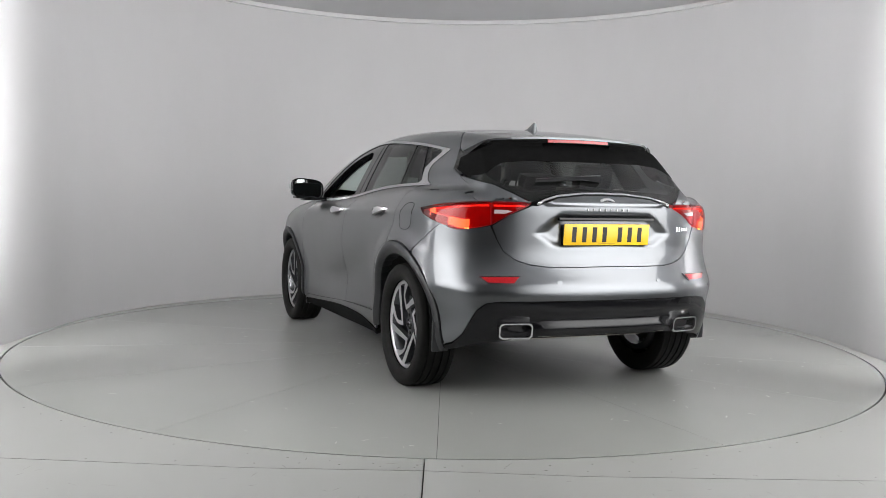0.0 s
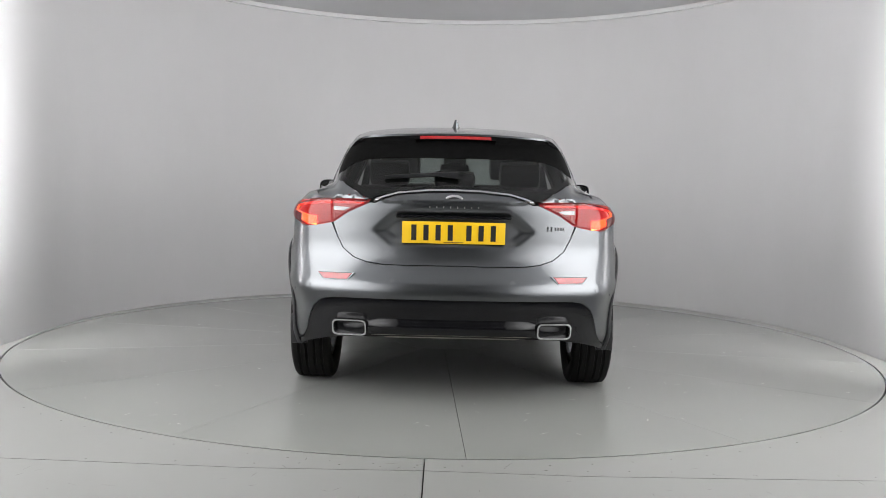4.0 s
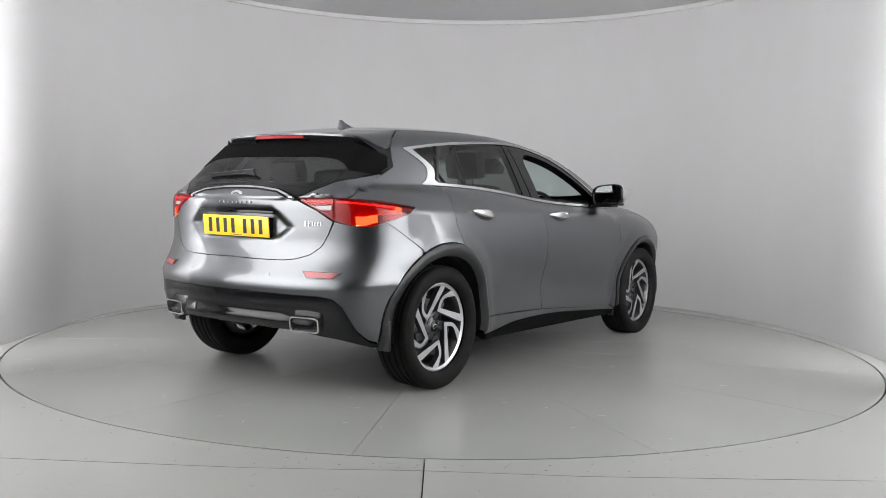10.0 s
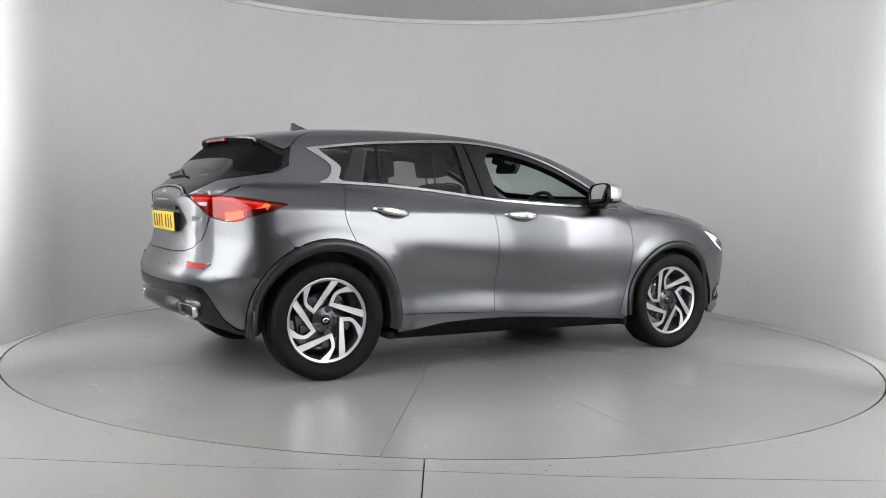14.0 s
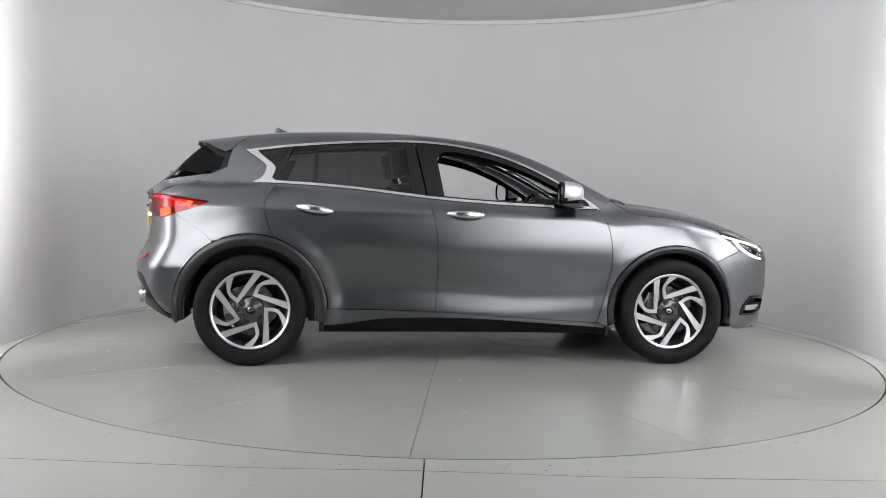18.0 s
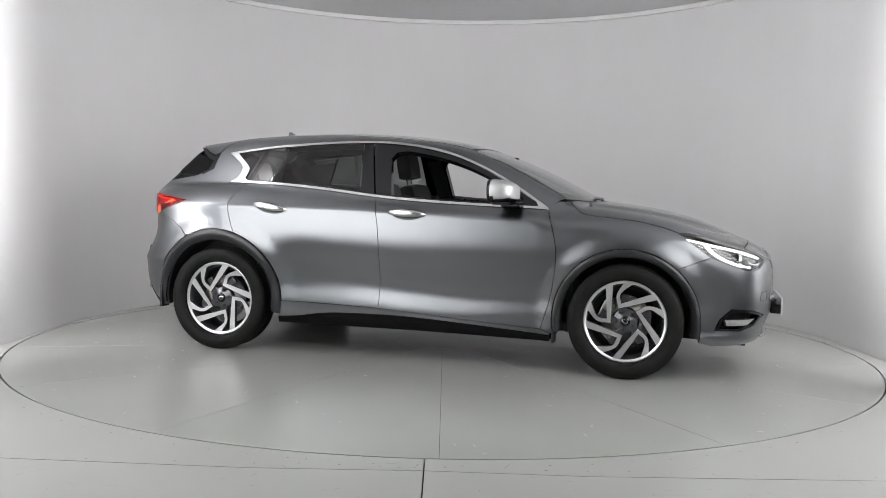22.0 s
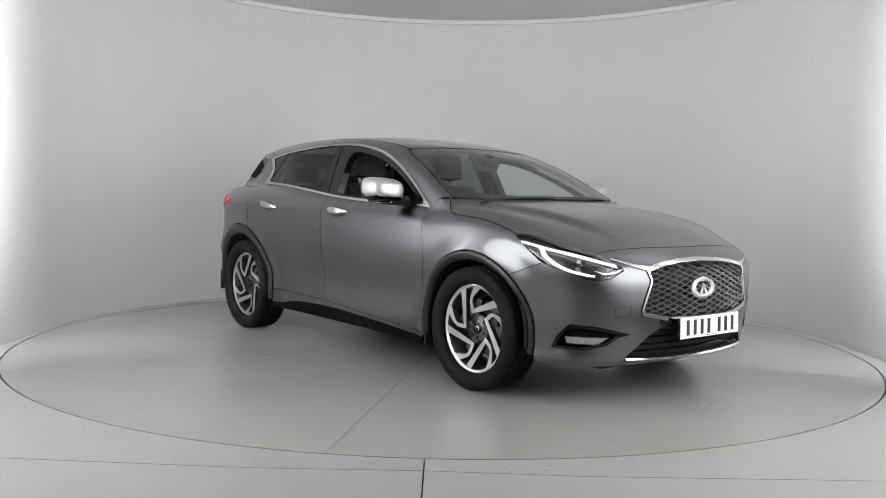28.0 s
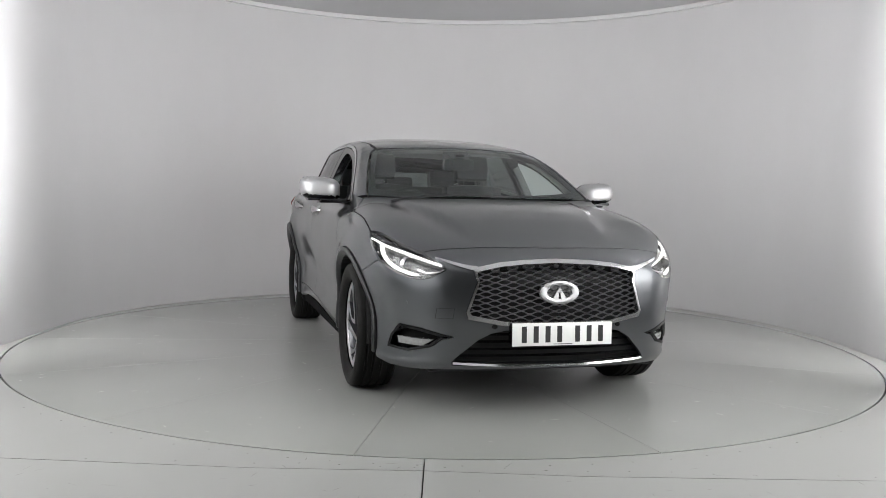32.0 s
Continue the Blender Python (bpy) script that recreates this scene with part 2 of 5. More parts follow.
def hall():
    """The plain hall behind the camera."""
    for nm, x0, x1, y0, y1 in (("wall_left", -6.9, -6.75, -10.9, 4.9), ("wall_right", 6.75, 6.9, -10.9, 4.9),
                               ("wall_front", -6.7, 6.7, -10.9, -10.75), ("wall_back", -6.7, 6.7, 4.7, 4.85)):
        bm = bmesh.new()
        box(bm, x0, x1, y0, y1, 0.004, WALL_H + 0.09)
        tagged(part(nm, bm, M_ROOM), "plain grey hall wall", "wall", kind="structure")
    for x, y in ((-1.6, -8.6), (1.6, -8.6), (0.0, -10.0)):
        base = new("tube_lamp")
        base.location = (x, y, WALL_H + 0.04)
        bm = bmesh.new()
        box(bm, -0.62, 0.62, -0.05, 0.05, 0.0, 0.058, 0.004)
        part("housing", bm, M_HOUSING, base)
        bm = bmesh.new()
        bmesh.ops.create_cone(bm, cap_ends=True, segments=12, radius1=0.018, radius2=0.018, depth=1.15, matrix=pose(0, 0, -0.024, 0, 90, 0))
        part("tube", bm, M_TUBE, base)
        tagged(base, "white ceiling tube lamp in the hall", "lamp", "hall lamps")


hall()


# ---------------------------------------------------------------- the car's shape, x forward, y left, z up, origin between the axles
def spline(*pts):
    """A natural cubic through (x, value) pairs, straight past its ends."""
    p = np.array(sorted(pts), float)
    x, y = p[:, 0], p[:, 1]
    n = len(x)
    h = np.diff(x)
    a = np.zeros((n, n))
    b = np.zeros(n)
    a[0, 0] = a[-1, -1] = 1
    for i in range(1, n - 1):
        a[i, i - 1], a[i, i], a[i, i + 1] = h[i - 1], 2 * (h[i - 1] + h[i]), h[i]
        b[i] = 6 * ((y[i + 1] - y[i]) / h[i] - (y[i] - y[i - 1]) / h[i - 1])
    m = np.linalg.solve(a, b)
    s0 = (y[1] - y[0]) / h[0] - h[0] * m[1] / 6
    s1 = (y[-1] - y[-2]) / h[-1] + h[-1] * m[-2] / 6

    def f(q):
        q = np.asarray(q, float)
        c = np.clip(q, x[0], x[-1])
        i = np.clip(np.searchsorted(x, c) - 1, 0, n - 2)
        d, e = c - x[i], x[i + 1] - c
        v = (m[i] * e ** 3 + m[i + 1] * d ** 3) / (6 * h[i]) + (y[i] / h[i] - m[i] * h[i] / 6) * e + (y[i + 1] / h[i] - m[i + 1] * h[i] / 6) * d
        return v + np.where(q < x[0], (q - x[0]) * s0, 0) + np.where(q > x[-1], (q - x[-1]) * s1, 0)

    fine = np.linspace(x[0] - 2.5, x[-1] + 2.5, 30000)
    table_v = f(fine)
    return lambda q: np.interp(q, fine, table_v)


def smax(a, b, k):
    h = np.maximum(k - np.abs(a - b), 0) / k
    return np.maximum(a, b) + h ** 3 * k / 6


def smin(a, b, k):
    return -smax(-a, -b, k)


def bell(v, c, w):
    return np.exp(-((v - c) / w) ** 2)


def step(v, a, b):
    t = np.clip((v - a) / (b - a), 0, 1)
    return t * t * (3 - 2 * t)


SIDE = spline((0.15, 0.815), (0.27, 0.857), (0.36, 0.862), (0.46, 0.858), (0.58, 0.874), (0.70, 0.891), (0.80, 0.893), (0.90, 0.884), (0.98, 0.871), (1.06, 0.857), (1.14, 0.842))
TAPER = spline((-2.2, -0.100), (-1.9, -0.052), (-1.6, -0.012), (-1.3, 0.006), (-0.9, 0.002), (-0.3, 0), (0.4, 0), (0.9, -0.002), (1.3, -0.004), (1.6, -0.025), (1.85, -0.075), (2.1, -0.15))
BELT = spline((-2.1, 1.10), (-1.75, 1.13), (-1.33, 1.132), (-0.89, 1.114), (-0.56, 1.085), (-0.26, 1.053), (0.06, 1.029), (0.57, 1.009), (0.85, 1.003), (1.1, 1.0))
HOOD = spline((0.3, 1.02), (0.8, 1.045), (0.95, 1.055), (1.2, 1.040), (1.4, 1.015), (1.6, 0.977), (1.8, 0.922), (2.0, 0.853), (2.1, 0.812), (2.25, 0.735))
NOSE = spline((0.15, 2.10), (0.22, 2.165), (0.28, 2.205), (0.36, 2.225), (0.46, 2.235), (0.58, 2.238), (0.70, 2.232), (0.77, 2.205), (0.83, 2.15), (0.9, 2.06))
TAIL_IN = 0.025
TAIL_0 = spline((0.2, -2.02), (0.28, -2.07), (0.36, -2.125), (0.45, -2.155), (0.54, -2.165), (0.64, -2.15), (0.70, -2.125), (0.76, -2.10), (0.86, -2.092), (0.97, -2.095), (1.04, -2.09), (1.10, -2.05), (1.16, -1.97))
TAIL = lambda z: TAIL_0(z) + TAIL_IN
DECK = spline((-2.2, 1.075), (-2.0, 1.095), (-1.75, 1.12), (-1.33, 1.125), (-0.89, 1.105), (-0.26, 1.045), (0.3, 1.02))
ROOF = spline((0.9, 1.23), (0.6, 1.335), (0.4, 1.392), (0.2, 1.434), (0.0, 1.462), (-0.3, 1.487), (-0.6, 1.495), (-0.9, 1.490), (-1.2, 1.474), (-1.5, 1.440), (-1.78, 1.398))
SCREEN = spline((0.98, 1.27), (1.05, 1.13), (1.15, 0.935), (1.25, 0.735), (1.33, 0.555), (1.40, 0.37), (1.45, 0.2))
GLASS_Y = spline((-2.1, 0.56), (-1.8, 0.625), (-1.4, 0.700), (-1.1, 0.748), (-0.8, 0.780), (-0.4, 0.797), (0.0, 0.802), (0.5, 0.800), (0.85, 0.792), (1.2, 0.77))
BACK = spline((1.02, -2.10), (1.09, -2.02), (1.20, -1.895), (1.30, -1.785), (1.40, -1.67), (1.45, -1.6))


def side_y(x, z):
    y = SIDE(z) + TAPER(x)
    # flares over the wheels, the hollow along the doors, the shoulder behind them
    y = y + 0.010 * bell(x, -1.35, 0.42) * step(z, 0.2, 0.5) * (1 - step(z, 0.78, 0.98))
    y = y + 0.004 * bell(x, 1.35, 0.42) * step(z, 0.2, 0.45) * (1 - step(z, 0.66, 0.96))
    # the raised edge round each wheel opening
    for wx, r in ((-1.35, 0.474), (1.35, 0.437)):
        y = y + 0.015 * step(np.sqrt((x - wx) ** 2 + (z - 0.342) ** 2), r + 0.115, r - 0.005)
    lo = 0.44 + 0.20 * step(x, 0.4, -0.95)
    y = y - 0.014 * bell(z, lo, 0.12) * step(x, 0.95, 0.2) * step(x, -1.0, -0.7)
    y = y + 0.022 * step(x, -0.7, -1.5) * bell(z, 1.0, 0.10)
    # above the shoulder line the flank leans in
    y = y - 0.50 * smax(z - (0.958 - 0.014 * x), 0 * z, 0.018)
    return y


def hood_z(x, y):
    edge = 0.56 - 0.20 * step(x, 0.95, 2.1)
    z = HOOD(x) - 0.018 * (y / 0.78) ** 2 - 0.050 * (y / 0.78) ** 4
    z = z + 0.030 * bell(y, 0.74, 0.15) * step(x, 0.95, 1.15) * step(x, 2.0, 1.6)
    return z + 0.016 * step(x, 2.03, 1.70) * (1 - step(y, edge - 0.025, edge + 0.055)) - 0.008 * step(x, 2.03, 1.70) * bell(y, edge + 0.075, 0.06) - 0.008


LONG = [0.0]


def body_f(x, y, z):
    """Below zero inside the car; y is taken as its size."""
    y = np.abs(y)
    front = x - (NOSE(z) - 0.17 * y ** 2 - 0.36 * y ** 4)
    rear = (TAIL(z) + 0.16 * y ** 2 + 0.26 * y ** 4) - x
    side = y - side_y(x, z)
    t = step(x, 0.75, 0.95)
    top = z - (hood_z(x, y) * t + (DECK(x) - 0.02 * (y / 0.7) ** 2) * (1 - t))
    low = smax(smax(side, front, 0.20), rear, 0.16)
    low = smax(low, top * 0.96, 0.07 + 0.05 * t)
    dz = np.maximum(z - BELT(x), -0.1)
    gs = (y - (GLASS_Y(x) - 0.40 * dz - 0.22 * dz * np.abs(dz))) * 0.92
    gf = (x - (SCREEN(z) - 0.20 * y ** 2 - 0.12 * y ** 4)) * 0.47
    gr = ((BACK(z) + 0.10 * y ** 2 + 0.30 * y ** 4) - x - LONG[0]) * 0.68
    gt = z - (ROOF(x) - 0.075 * y ** 2 - 0.16 * y ** 4)
    house = smax(smax(smax(gs, gf, 0.045), gr, 0.05), gt, 0.09)
    house = np.maximum(house, BELT(x) - 0.06 - z)
    return smin(low, house, 0.035)


def solve(p, d, near, far, turns=24):
    """Where rays from points p along unit ways d leave the body, between near (inside) and far (outside)."""
    a = np.full(len(p), float(near))
    b = np.full(len(p), float(far))
    for _ in range(turns):
        m = (a + b) / 2
        q = p + d * m[:, None]
        inside = body_f(q[:, 0], q[:, 1], q[:, 2]) < 0
        a, b = np.where(inside, m, a), np.where(inside, b, m)
    return p + d * ((a + b) / 2)[:, None]


def gradient(q):
    e = 2e-3
    g = np.stack([body_f(q[:, 0] + e, q[:, 1], q[:, 2]) - body_f(q[:, 0] - e, q[:, 1], q[:, 2]),
                  body_f(q[:, 0], q[:, 1] + e, q[:, 2]) - body_f(q[:, 0], q[:, 1] - e, q[:, 2]),
                  body_f(q[:, 0], q[:, 1], q[:, 2] + e) - body_f(q[:, 0], q[:, 1], q[:, 2] - e)], -1)
    return g / np.linalg.norm(g, axis=1, keepdims=True)


AXIS_F, AXIS_R, UNROLL = 1.0, -0.95, 1.0


def chart(kind, uv, turns=24):
    """Points of the body's surface from flat coordinates: side (x, z), top (x, y), front or rear (turn about an upright axis, z)."""
    uv = np.asarray(uv, float).reshape(-1, 2)
    n = len(uv)
    zero = np.zeros(n)
    if kind == "side":
        return solve(np.stack([uv[:, 0], zero, uv[:, 1]], -1), np.tile((0.0, -1.0, 0.0), (n, 1)), 0, 1.2, turns)
    if kind == "top":
        base = np.where(uv[:, 0] > 0.95, 0.55, 0.95)
        return solve(np.stack([uv[:, 0], uv[:, 1], base], -1), np.tile((0.0, 0.0, 1.0), (n, 1)), 0, 0.9, turns)
    a = uv[:, 0] / UNROLL
    if kind == "front":
        return solve(np.stack([zero + AXIS_F, zero, uv[:, 1]], -1), np.stack([np.cos(a), np.sin(a), zero], -1), 0, 1.7, turns)
    return solve(np.stack([zero + AXIS_R, zero, uv[:, 1]], -1), np.stack([-np.cos(a), np.sin(a), zero], -1), 0, 1.7, turns)


def turn(kind, pts):
    """Flat coordinates on the front or rear chart for (y, z) pairs."""
    pts = np.asarray(pts, float)
    lo, hi = np.full(len(pts), -1.45), np.full(len(pts), 1.45)
    for _ in range(17):
        m = (lo + hi) / 2
        y = chart(kind, np.stack([m * UNROLL, pts[:, 1]], -1), 17)[:, 1]
        lo, hi = np.where(y < pts[:, 0], m, lo), np.where(y < pts[:, 0], hi, m)
    return [((a + b) / 2 * UNROLL, z) for a, b, z in zip(lo, hi, pts[:, 1])]


def turn_x(kind, pts):
    """The same for (x, z) pairs on the body's flank at y below zero."""
    pts = np.asarray(pts, float)
    lo, hi = np.full(len(pts), -1.7), np.full(len(pts), -0.02)
    for _ in range(17):
        m = (lo + hi) / 2
        x = chart(kind, np.stack([m * UNROLL, pts[:, 1]], -1), 17)[:, 0]
        out = (x < pts[:, 0]) if kind == "front" else (x > pts[:, 0])
        lo, hi = np.where(out, m, lo), np.where(out, hi, m)
    return [((a + b) / 2 * UNROLL, z) for a, b, z in zip(lo, hi, pts[:, 1])]


# ---------------------------------------------------------------- panels cut from that shape
def dense(pts, gap=0.012, closed=True):
    out = []
    n = len(pts)
    for i in range(n if closed else n - 1):
        a, b = np.array(pts[i]), np.array(pts[(i + 1) % n])
        k = max(1, int(np.linalg.norm(b - a) / gap))
        out += [tuple(a + (b - a) * j / k) for j in range(k)]
    if not closed:
        out.append(tuple(pts[-1]))
    return out


def curved(pts, n=10, closed=False):
    """A smooth line through a few points."""
    p = [np.array(q, float) for q in pts]
    m = len(p)
    out = []
    for i in range(m if closed else m - 1):
        a, b = p[i], p[(i + 1) % m]
        z = p[i - 1] if (i > 0 or closed) else 2 * a - b
        c = p[(i + 2) % m] if (i + 2 < m or closed) else 2 * b - a
        for j in range(n):
            t = j / n
            out.append(tuple(0.5 * (2 * a + (b - z) * t + (2 * z - 5 * a + 4 * b - c) * t * t + (3 * a - z - 3 * b + c) * t ** 3)))
    if not closed:
        out.append(tuple(p[-1]))
    return out


def mirrored(half, top=False):
    """A whole outline from its left half."""
    if top:
        return list(half) + [(a, -b) for a, b in reversed(half) if abs(b) > 1e-4]
    return list(half) + [(-a, b) for a, b in reversed(half) if abs(a) > 1e-4]


def left(pts):
    return [(-a, b) for a, b in pts]


def ribbon(path, wide, taper=(1.0, 1.0)):
    """The outline of a band of that width along a line."""
    p = np.array(path, float)
    d = np.gradient(p, axis=0)
    n = np.stack([-d[:, 1], d[:, 0]], -1) / np.linalg.norm(d, axis=1, keepdims=True)
    w = (np.linspace(taper[0], taper[1], len(p)) * wide / 2)[:, None]
    return [tuple(v) for v in p + n * w] + [tuple(v) for v in (p - n * w)[::-1]]


def inside(pts, poly):
    p = np.asarray(pts, float)
    q = np.asarray(poly, float)
    r = np.roll(q, -1, axis=0)
    hit = np.zeros(len(p), bool)
    for (x0, y0), (x1, y1) in zip(q.tolist(), r.tolist()):
        if y0 != y1:
            c = (y0 > p[:, 1]) != (y1 > p[:, 1])
            hit ^= c & (p[:, 0] < (x1 - x0) * (p[:, 1] - y0) / (y1 - y0) + x0)
    return hit


def nearest(pts, poly):
    p = np.asarray(pts, float)
    best = np.full(len(p), 1e9)
    q = np.asarray(poly, float)
    for a, b in zip(q, np.roll(q, -1, axis=0)):
        d = b - a
        t = np.clip(((p - a) @ d) / max(d @ d, 1e-12), 0, 1)
        best = np.minimum(best, np.linalg.norm(p - a - t[:, None] * d, axis=1))
    return best


def shrink(poly, g):
    """The outline drawn in by g, to leave a gap between panels."""
    q = np.asarray(poly, float)
    if np.sum(q[:, 0] * np.roll(q[:, 1], -1) - q[:, 1] * np.roll(q[:, 0], -1)) < 0:
        q = q[::-1]
    d0 = q - np.roll(q, 1, axis=0)
    d1 = np.roll(q, -1, axis=0) - q
    n0 = np.stack([-d0[:, 1], d0[:, 0]], -1)
    n1 = np.stack([-d1[:, 1], d1[:, 0]], -1)
    n0 /= np.linalg.norm(n0, axis=1, keepdims=True) + 1e-12
    n1 /= np.linalg.norm(n1, axis=1, keepdims=True) + 1e-12
    n = n0 + n1
    n /= np.maximum(np.linalg.norm(n, axis=1, keepdims=True), 0.5)
    return [tuple(v) for v in q + n * g]


def skin(kind, outline, holes=(), gap=0.002, lift=0.0, thick=0.014, grid=0.035, flip=False, press=None, edge=0.012):
    """A panel with turned-in edges. press: metres by which points at (u, v) are set in or out."""
    from mathutils.geometry import delaunay_2d_cdt
    rings = [shrink(dense(outline, edge), gap)] + [shrink(dense(h, edge), -gap) for h in holes]
    base = np.array(rings[0])
    lo, hi = base.min(0), base.max(0)
    gx, gy = np.meshgrid(np.arange(lo[0], hi[0], grid), np.arange(lo[1], hi[1], grid * 0.8))
    gx = gx + (np.arange(gx.shape[0]) % 2)[:, None] * grid / 2
    pts = np.stack([gx.ravel(), gy.ravel()], -1)
    keep = inside(pts, rings[0]) & (nearest(pts, rings[0]) > grid * 0.35)
    for h in rings[1:]:
        keep &= ~inside(pts, h) & (nearest(pts, h) > grid * 0.35)
    pts = pts[keep]
    vs, es = [], []
    for r in rings:
        k, n = len(vs), len(r)
        vs += [Vector(p) for p in r]
        es += [(k + i, k + (i + 1) % n) for i in range(n)]
    vs += [Vector(p) for p in pts]
    cv, ce, cf, *_ = delaunay_2d_cdt(vs, es, [], 1, 1e-7)
    uv = np.array([tuple(v) for v in cv])
    cf = [f for f in cf if len(f) == 3]
    cent = uv[np.array(cf, int)].mean(1)
    ok = inside(cent, rings[0])
    for h in rings[1:]:
        ok &= ~inside(cent, h)
    faces = [f for f, o in zip(cf, ok) if o]
    p3 = chart(kind, uv)
    nrm = gradient(p3)
    off = np.full(len(uv), lift)
    if press is not None:
        off = off + press(uv[:, 0], uv[:, 1])
    q3 = p3 + nrm * off[:, None]
    tri = np.array(faces, int).reshape(-1, 3)

    def across(t):
        return np.cross(q3[t[:, 1]] - q3[t[:, 0]], q3[t[:, 2]] - q3[t[:, 0]])

    c = across(tri)
    back = np.einsum("ij,ij->i", c, nrm[tri[:, 0]]) < 0
    tri[back] = tri[back][:, ::-1]
    c[back] *= -1
    if press is not None:
        acc = np.zeros_like(nrm)
        for k in range(3):
            np.add.at(acc, tri[:, k], c)
        l = np.linalg.norm(acc, axis=1, keepdims=True)
        nrm2 = np.where(l > 1e-12, acc / np.maximum(l, 1e-12), nrm)
    else:
        nrm2 = nrm
    if flip:
        q3, nrm, nrm2 = q3 * (1, -1, 1), nrm * (1, -1, 1), nrm2 * (1, -1, 1)
        tri = tri[:, ::-1]
    pairs = np.concatenate([tri[:, (0, 1)], tri[:, (1, 2)], tri[:, (2, 0)]])
    code = pairs[:, 0] * len(q3) + pairs[:, 1]
    rev = pairs[:, 1] * len(q3) + pairs[:, 0]
    border = pairs[~np.isin(code, rev)]
    a, b = border[:, 0], border[:, 1]
    w = np.cross(q3[b] - q3[a], nrm[a])
    w = w / np.maximum(np.linalg.norm(w, axis=1, keepdims=True), 1e-9)
    k = len(q3) + 4 * np.arange(len(border))
    rim = np.stack([q3[a], q3[a] - nrm[a] * thick, q3[b], q3[b] - nrm[b] * thick], 1).reshape(-1, 3)
    verts = np.concatenate([q3, rim])
    norms = np.concatenate([nrm2, np.repeat(w, 4, axis=0)])
    out = tri.tolist() + np.stack([k + 2, k, k + 1, k + 3], -1).tolist()
    me = mesh_from("skin", verts, out, True)
    me.normals_split_custom_set_from_vertices(norms.tolist())
    return me


# ---------------------------------------------------------------- the car's materials
def paint(name, colour):
    m = material(name, colour, 0.24, 1.0, coat=0.9, coat_rough=0.02)
    nt = m.node_tree
    b = nt.nodes["Principled BSDF"]
    co = nt.nodes.new("ShaderNodeTexCoord")
    n = nt.nodes.new("ShaderNodeTexNoise")
    n.inputs["Scale"].default_value = 1400
    nt.links.new(co.outputs["Object"], n.inputs["Vector"])
    bp = nt.nodes.new("ShaderNodeBump")
    bp.inputs["Strength"].default_value, bp.inputs["Distance"].default_value = 0.10, 0.0006
    nt.links.new(n.outputs["Fac"], bp.inputs["Height"])
    nt.links.new(bp.outputs["Normal"], b.inputs["Normal"])
    n2 = nt.nodes.new("ShaderNodeTexNoise")
    n2.inputs["Scale"].default_value = 3.0
    nt.links.new(co.outputs["Object"], n2.inputs["Vector"])
    r = nt.nodes.new("ShaderNodeMapRange")
    r.inputs["To Min"].default_value, r.inputs["To Max"].default_value = 0.27, 0.33
    nt.links.new(n2.outputs["Fac"], r.inputs["Value"])
    nt.links.new(r.outputs["Result"], b.inputs["Roughness"])
    return m


def pane(name, tint, gloss=1.0, lift=0.0):
    """Thin glass: tinted see-through, with a mirror gloss that grows at grazing angles."""
    m = bpy.data.materials.new(name)
    m.use_nodes = True
    nt = m.node_tree
    nt.nodes.remove(nt.nodes["Principled BSDF"])
    t = nt.nodes.new("ShaderNodeBsdfTransparent")
    t.inputs["Color"].default_value = (*tint, 1)
    g = nt.nodes.new("ShaderNodeBsdfGlossy")
    g.inputs["Roughness"].default_value = 0.01
    w = nt.nodes.new("ShaderNodeLayerWeight")
    w.inputs["Blend"].default_value = 0.5
    p = nt.nodes.new("ShaderNodeMath")
    p.operation = "POWER"
    p.inputs[1].default_value = 5.0
    nt.links.new(w.outputs["Facing"], p.inputs[0])
    f = nt.nodes.new("ShaderNodeMath")
    f.operation = "MULTIPLY_ADD"
    f.use_clamp = True
    f.inputs[1].default_value, f.inputs[2].default_value = 0.95, 0.05
    nt.links.new(p.outputs["Value"], f.inputs[0])
    k = nt.nodes.new("ShaderNodeMath")
    k.operation = "MULTIPLY_ADD"
    k.inputs[1].default_value, k.inputs[2].default_value = gloss, lift
    k.use_clamp = True
    nt.links.new(f.outputs["Value"], k.inputs[0])
    mix = nt.nodes.new("ShaderNodeMixShader")
    nt.links.new(k.outputs["Value"], mix.inputs["Fac"])
    nt.links.new(t.outputs["BSDF"], mix.inputs[1])
    nt.links.new(g.outputs["BSDF"], mix.inputs[2])
    nt.links.new(mix.outputs["Shader"], nt.nodes["Material Output"].inputs["Surface"])
    return m


M_PAINT = paint("grey_metallic_paint", (0.132, 0.138, 0.146))
M_BLACK = material("gloss_black", (0.006, 0.006, 0.007), 0.08, spec=0.42, rough_vary=0.03, scale=6)
M_CLAD = material("black_cladding", (0.014, 0.0145, 0.016), 0.30, vary=0.15, scale=30, bump=0.10, bump_scale=900, spec=0.5)
M_DARK = material("underside_black", (0.010, 0.010, 0.010), 0.8, vary=0.3, scale=9)
M_CHROME = material("satin_chrome", (0.58, 0.58, 0.585), 0.22, 1.0, vary=0.03, scale=40, rough_vary=0.03)
M_CAP = material("brushed_silver", (0.48, 0.48, 0.485), 0.46, 0.8, vary=0.03, scale=60)
M_TINT = pane("privacy_glass", (0.26, 0.272, 0.264))
M_SCREEN = pane("windscreen_glass", (0.70, 0.81, 0.77), 1.4, 0.01)
M_LENS = pane("lens_clear", (0.96, 0.96, 0.96))
M_RED_LENS = pane("lens_red", (0.80, 0.20, 0.20))
M_RED = material("red_lamp", (0.30, 0.012, 0.016), 0.3, vary=0.2, scale=40, emit=(1.0, 0.03, 0.02), glow=0.06)
M_RED_DARK = material("red_lamp_dark", (0.24, 0.014, 0.02), 0.3, vary=0.3, scale=30)
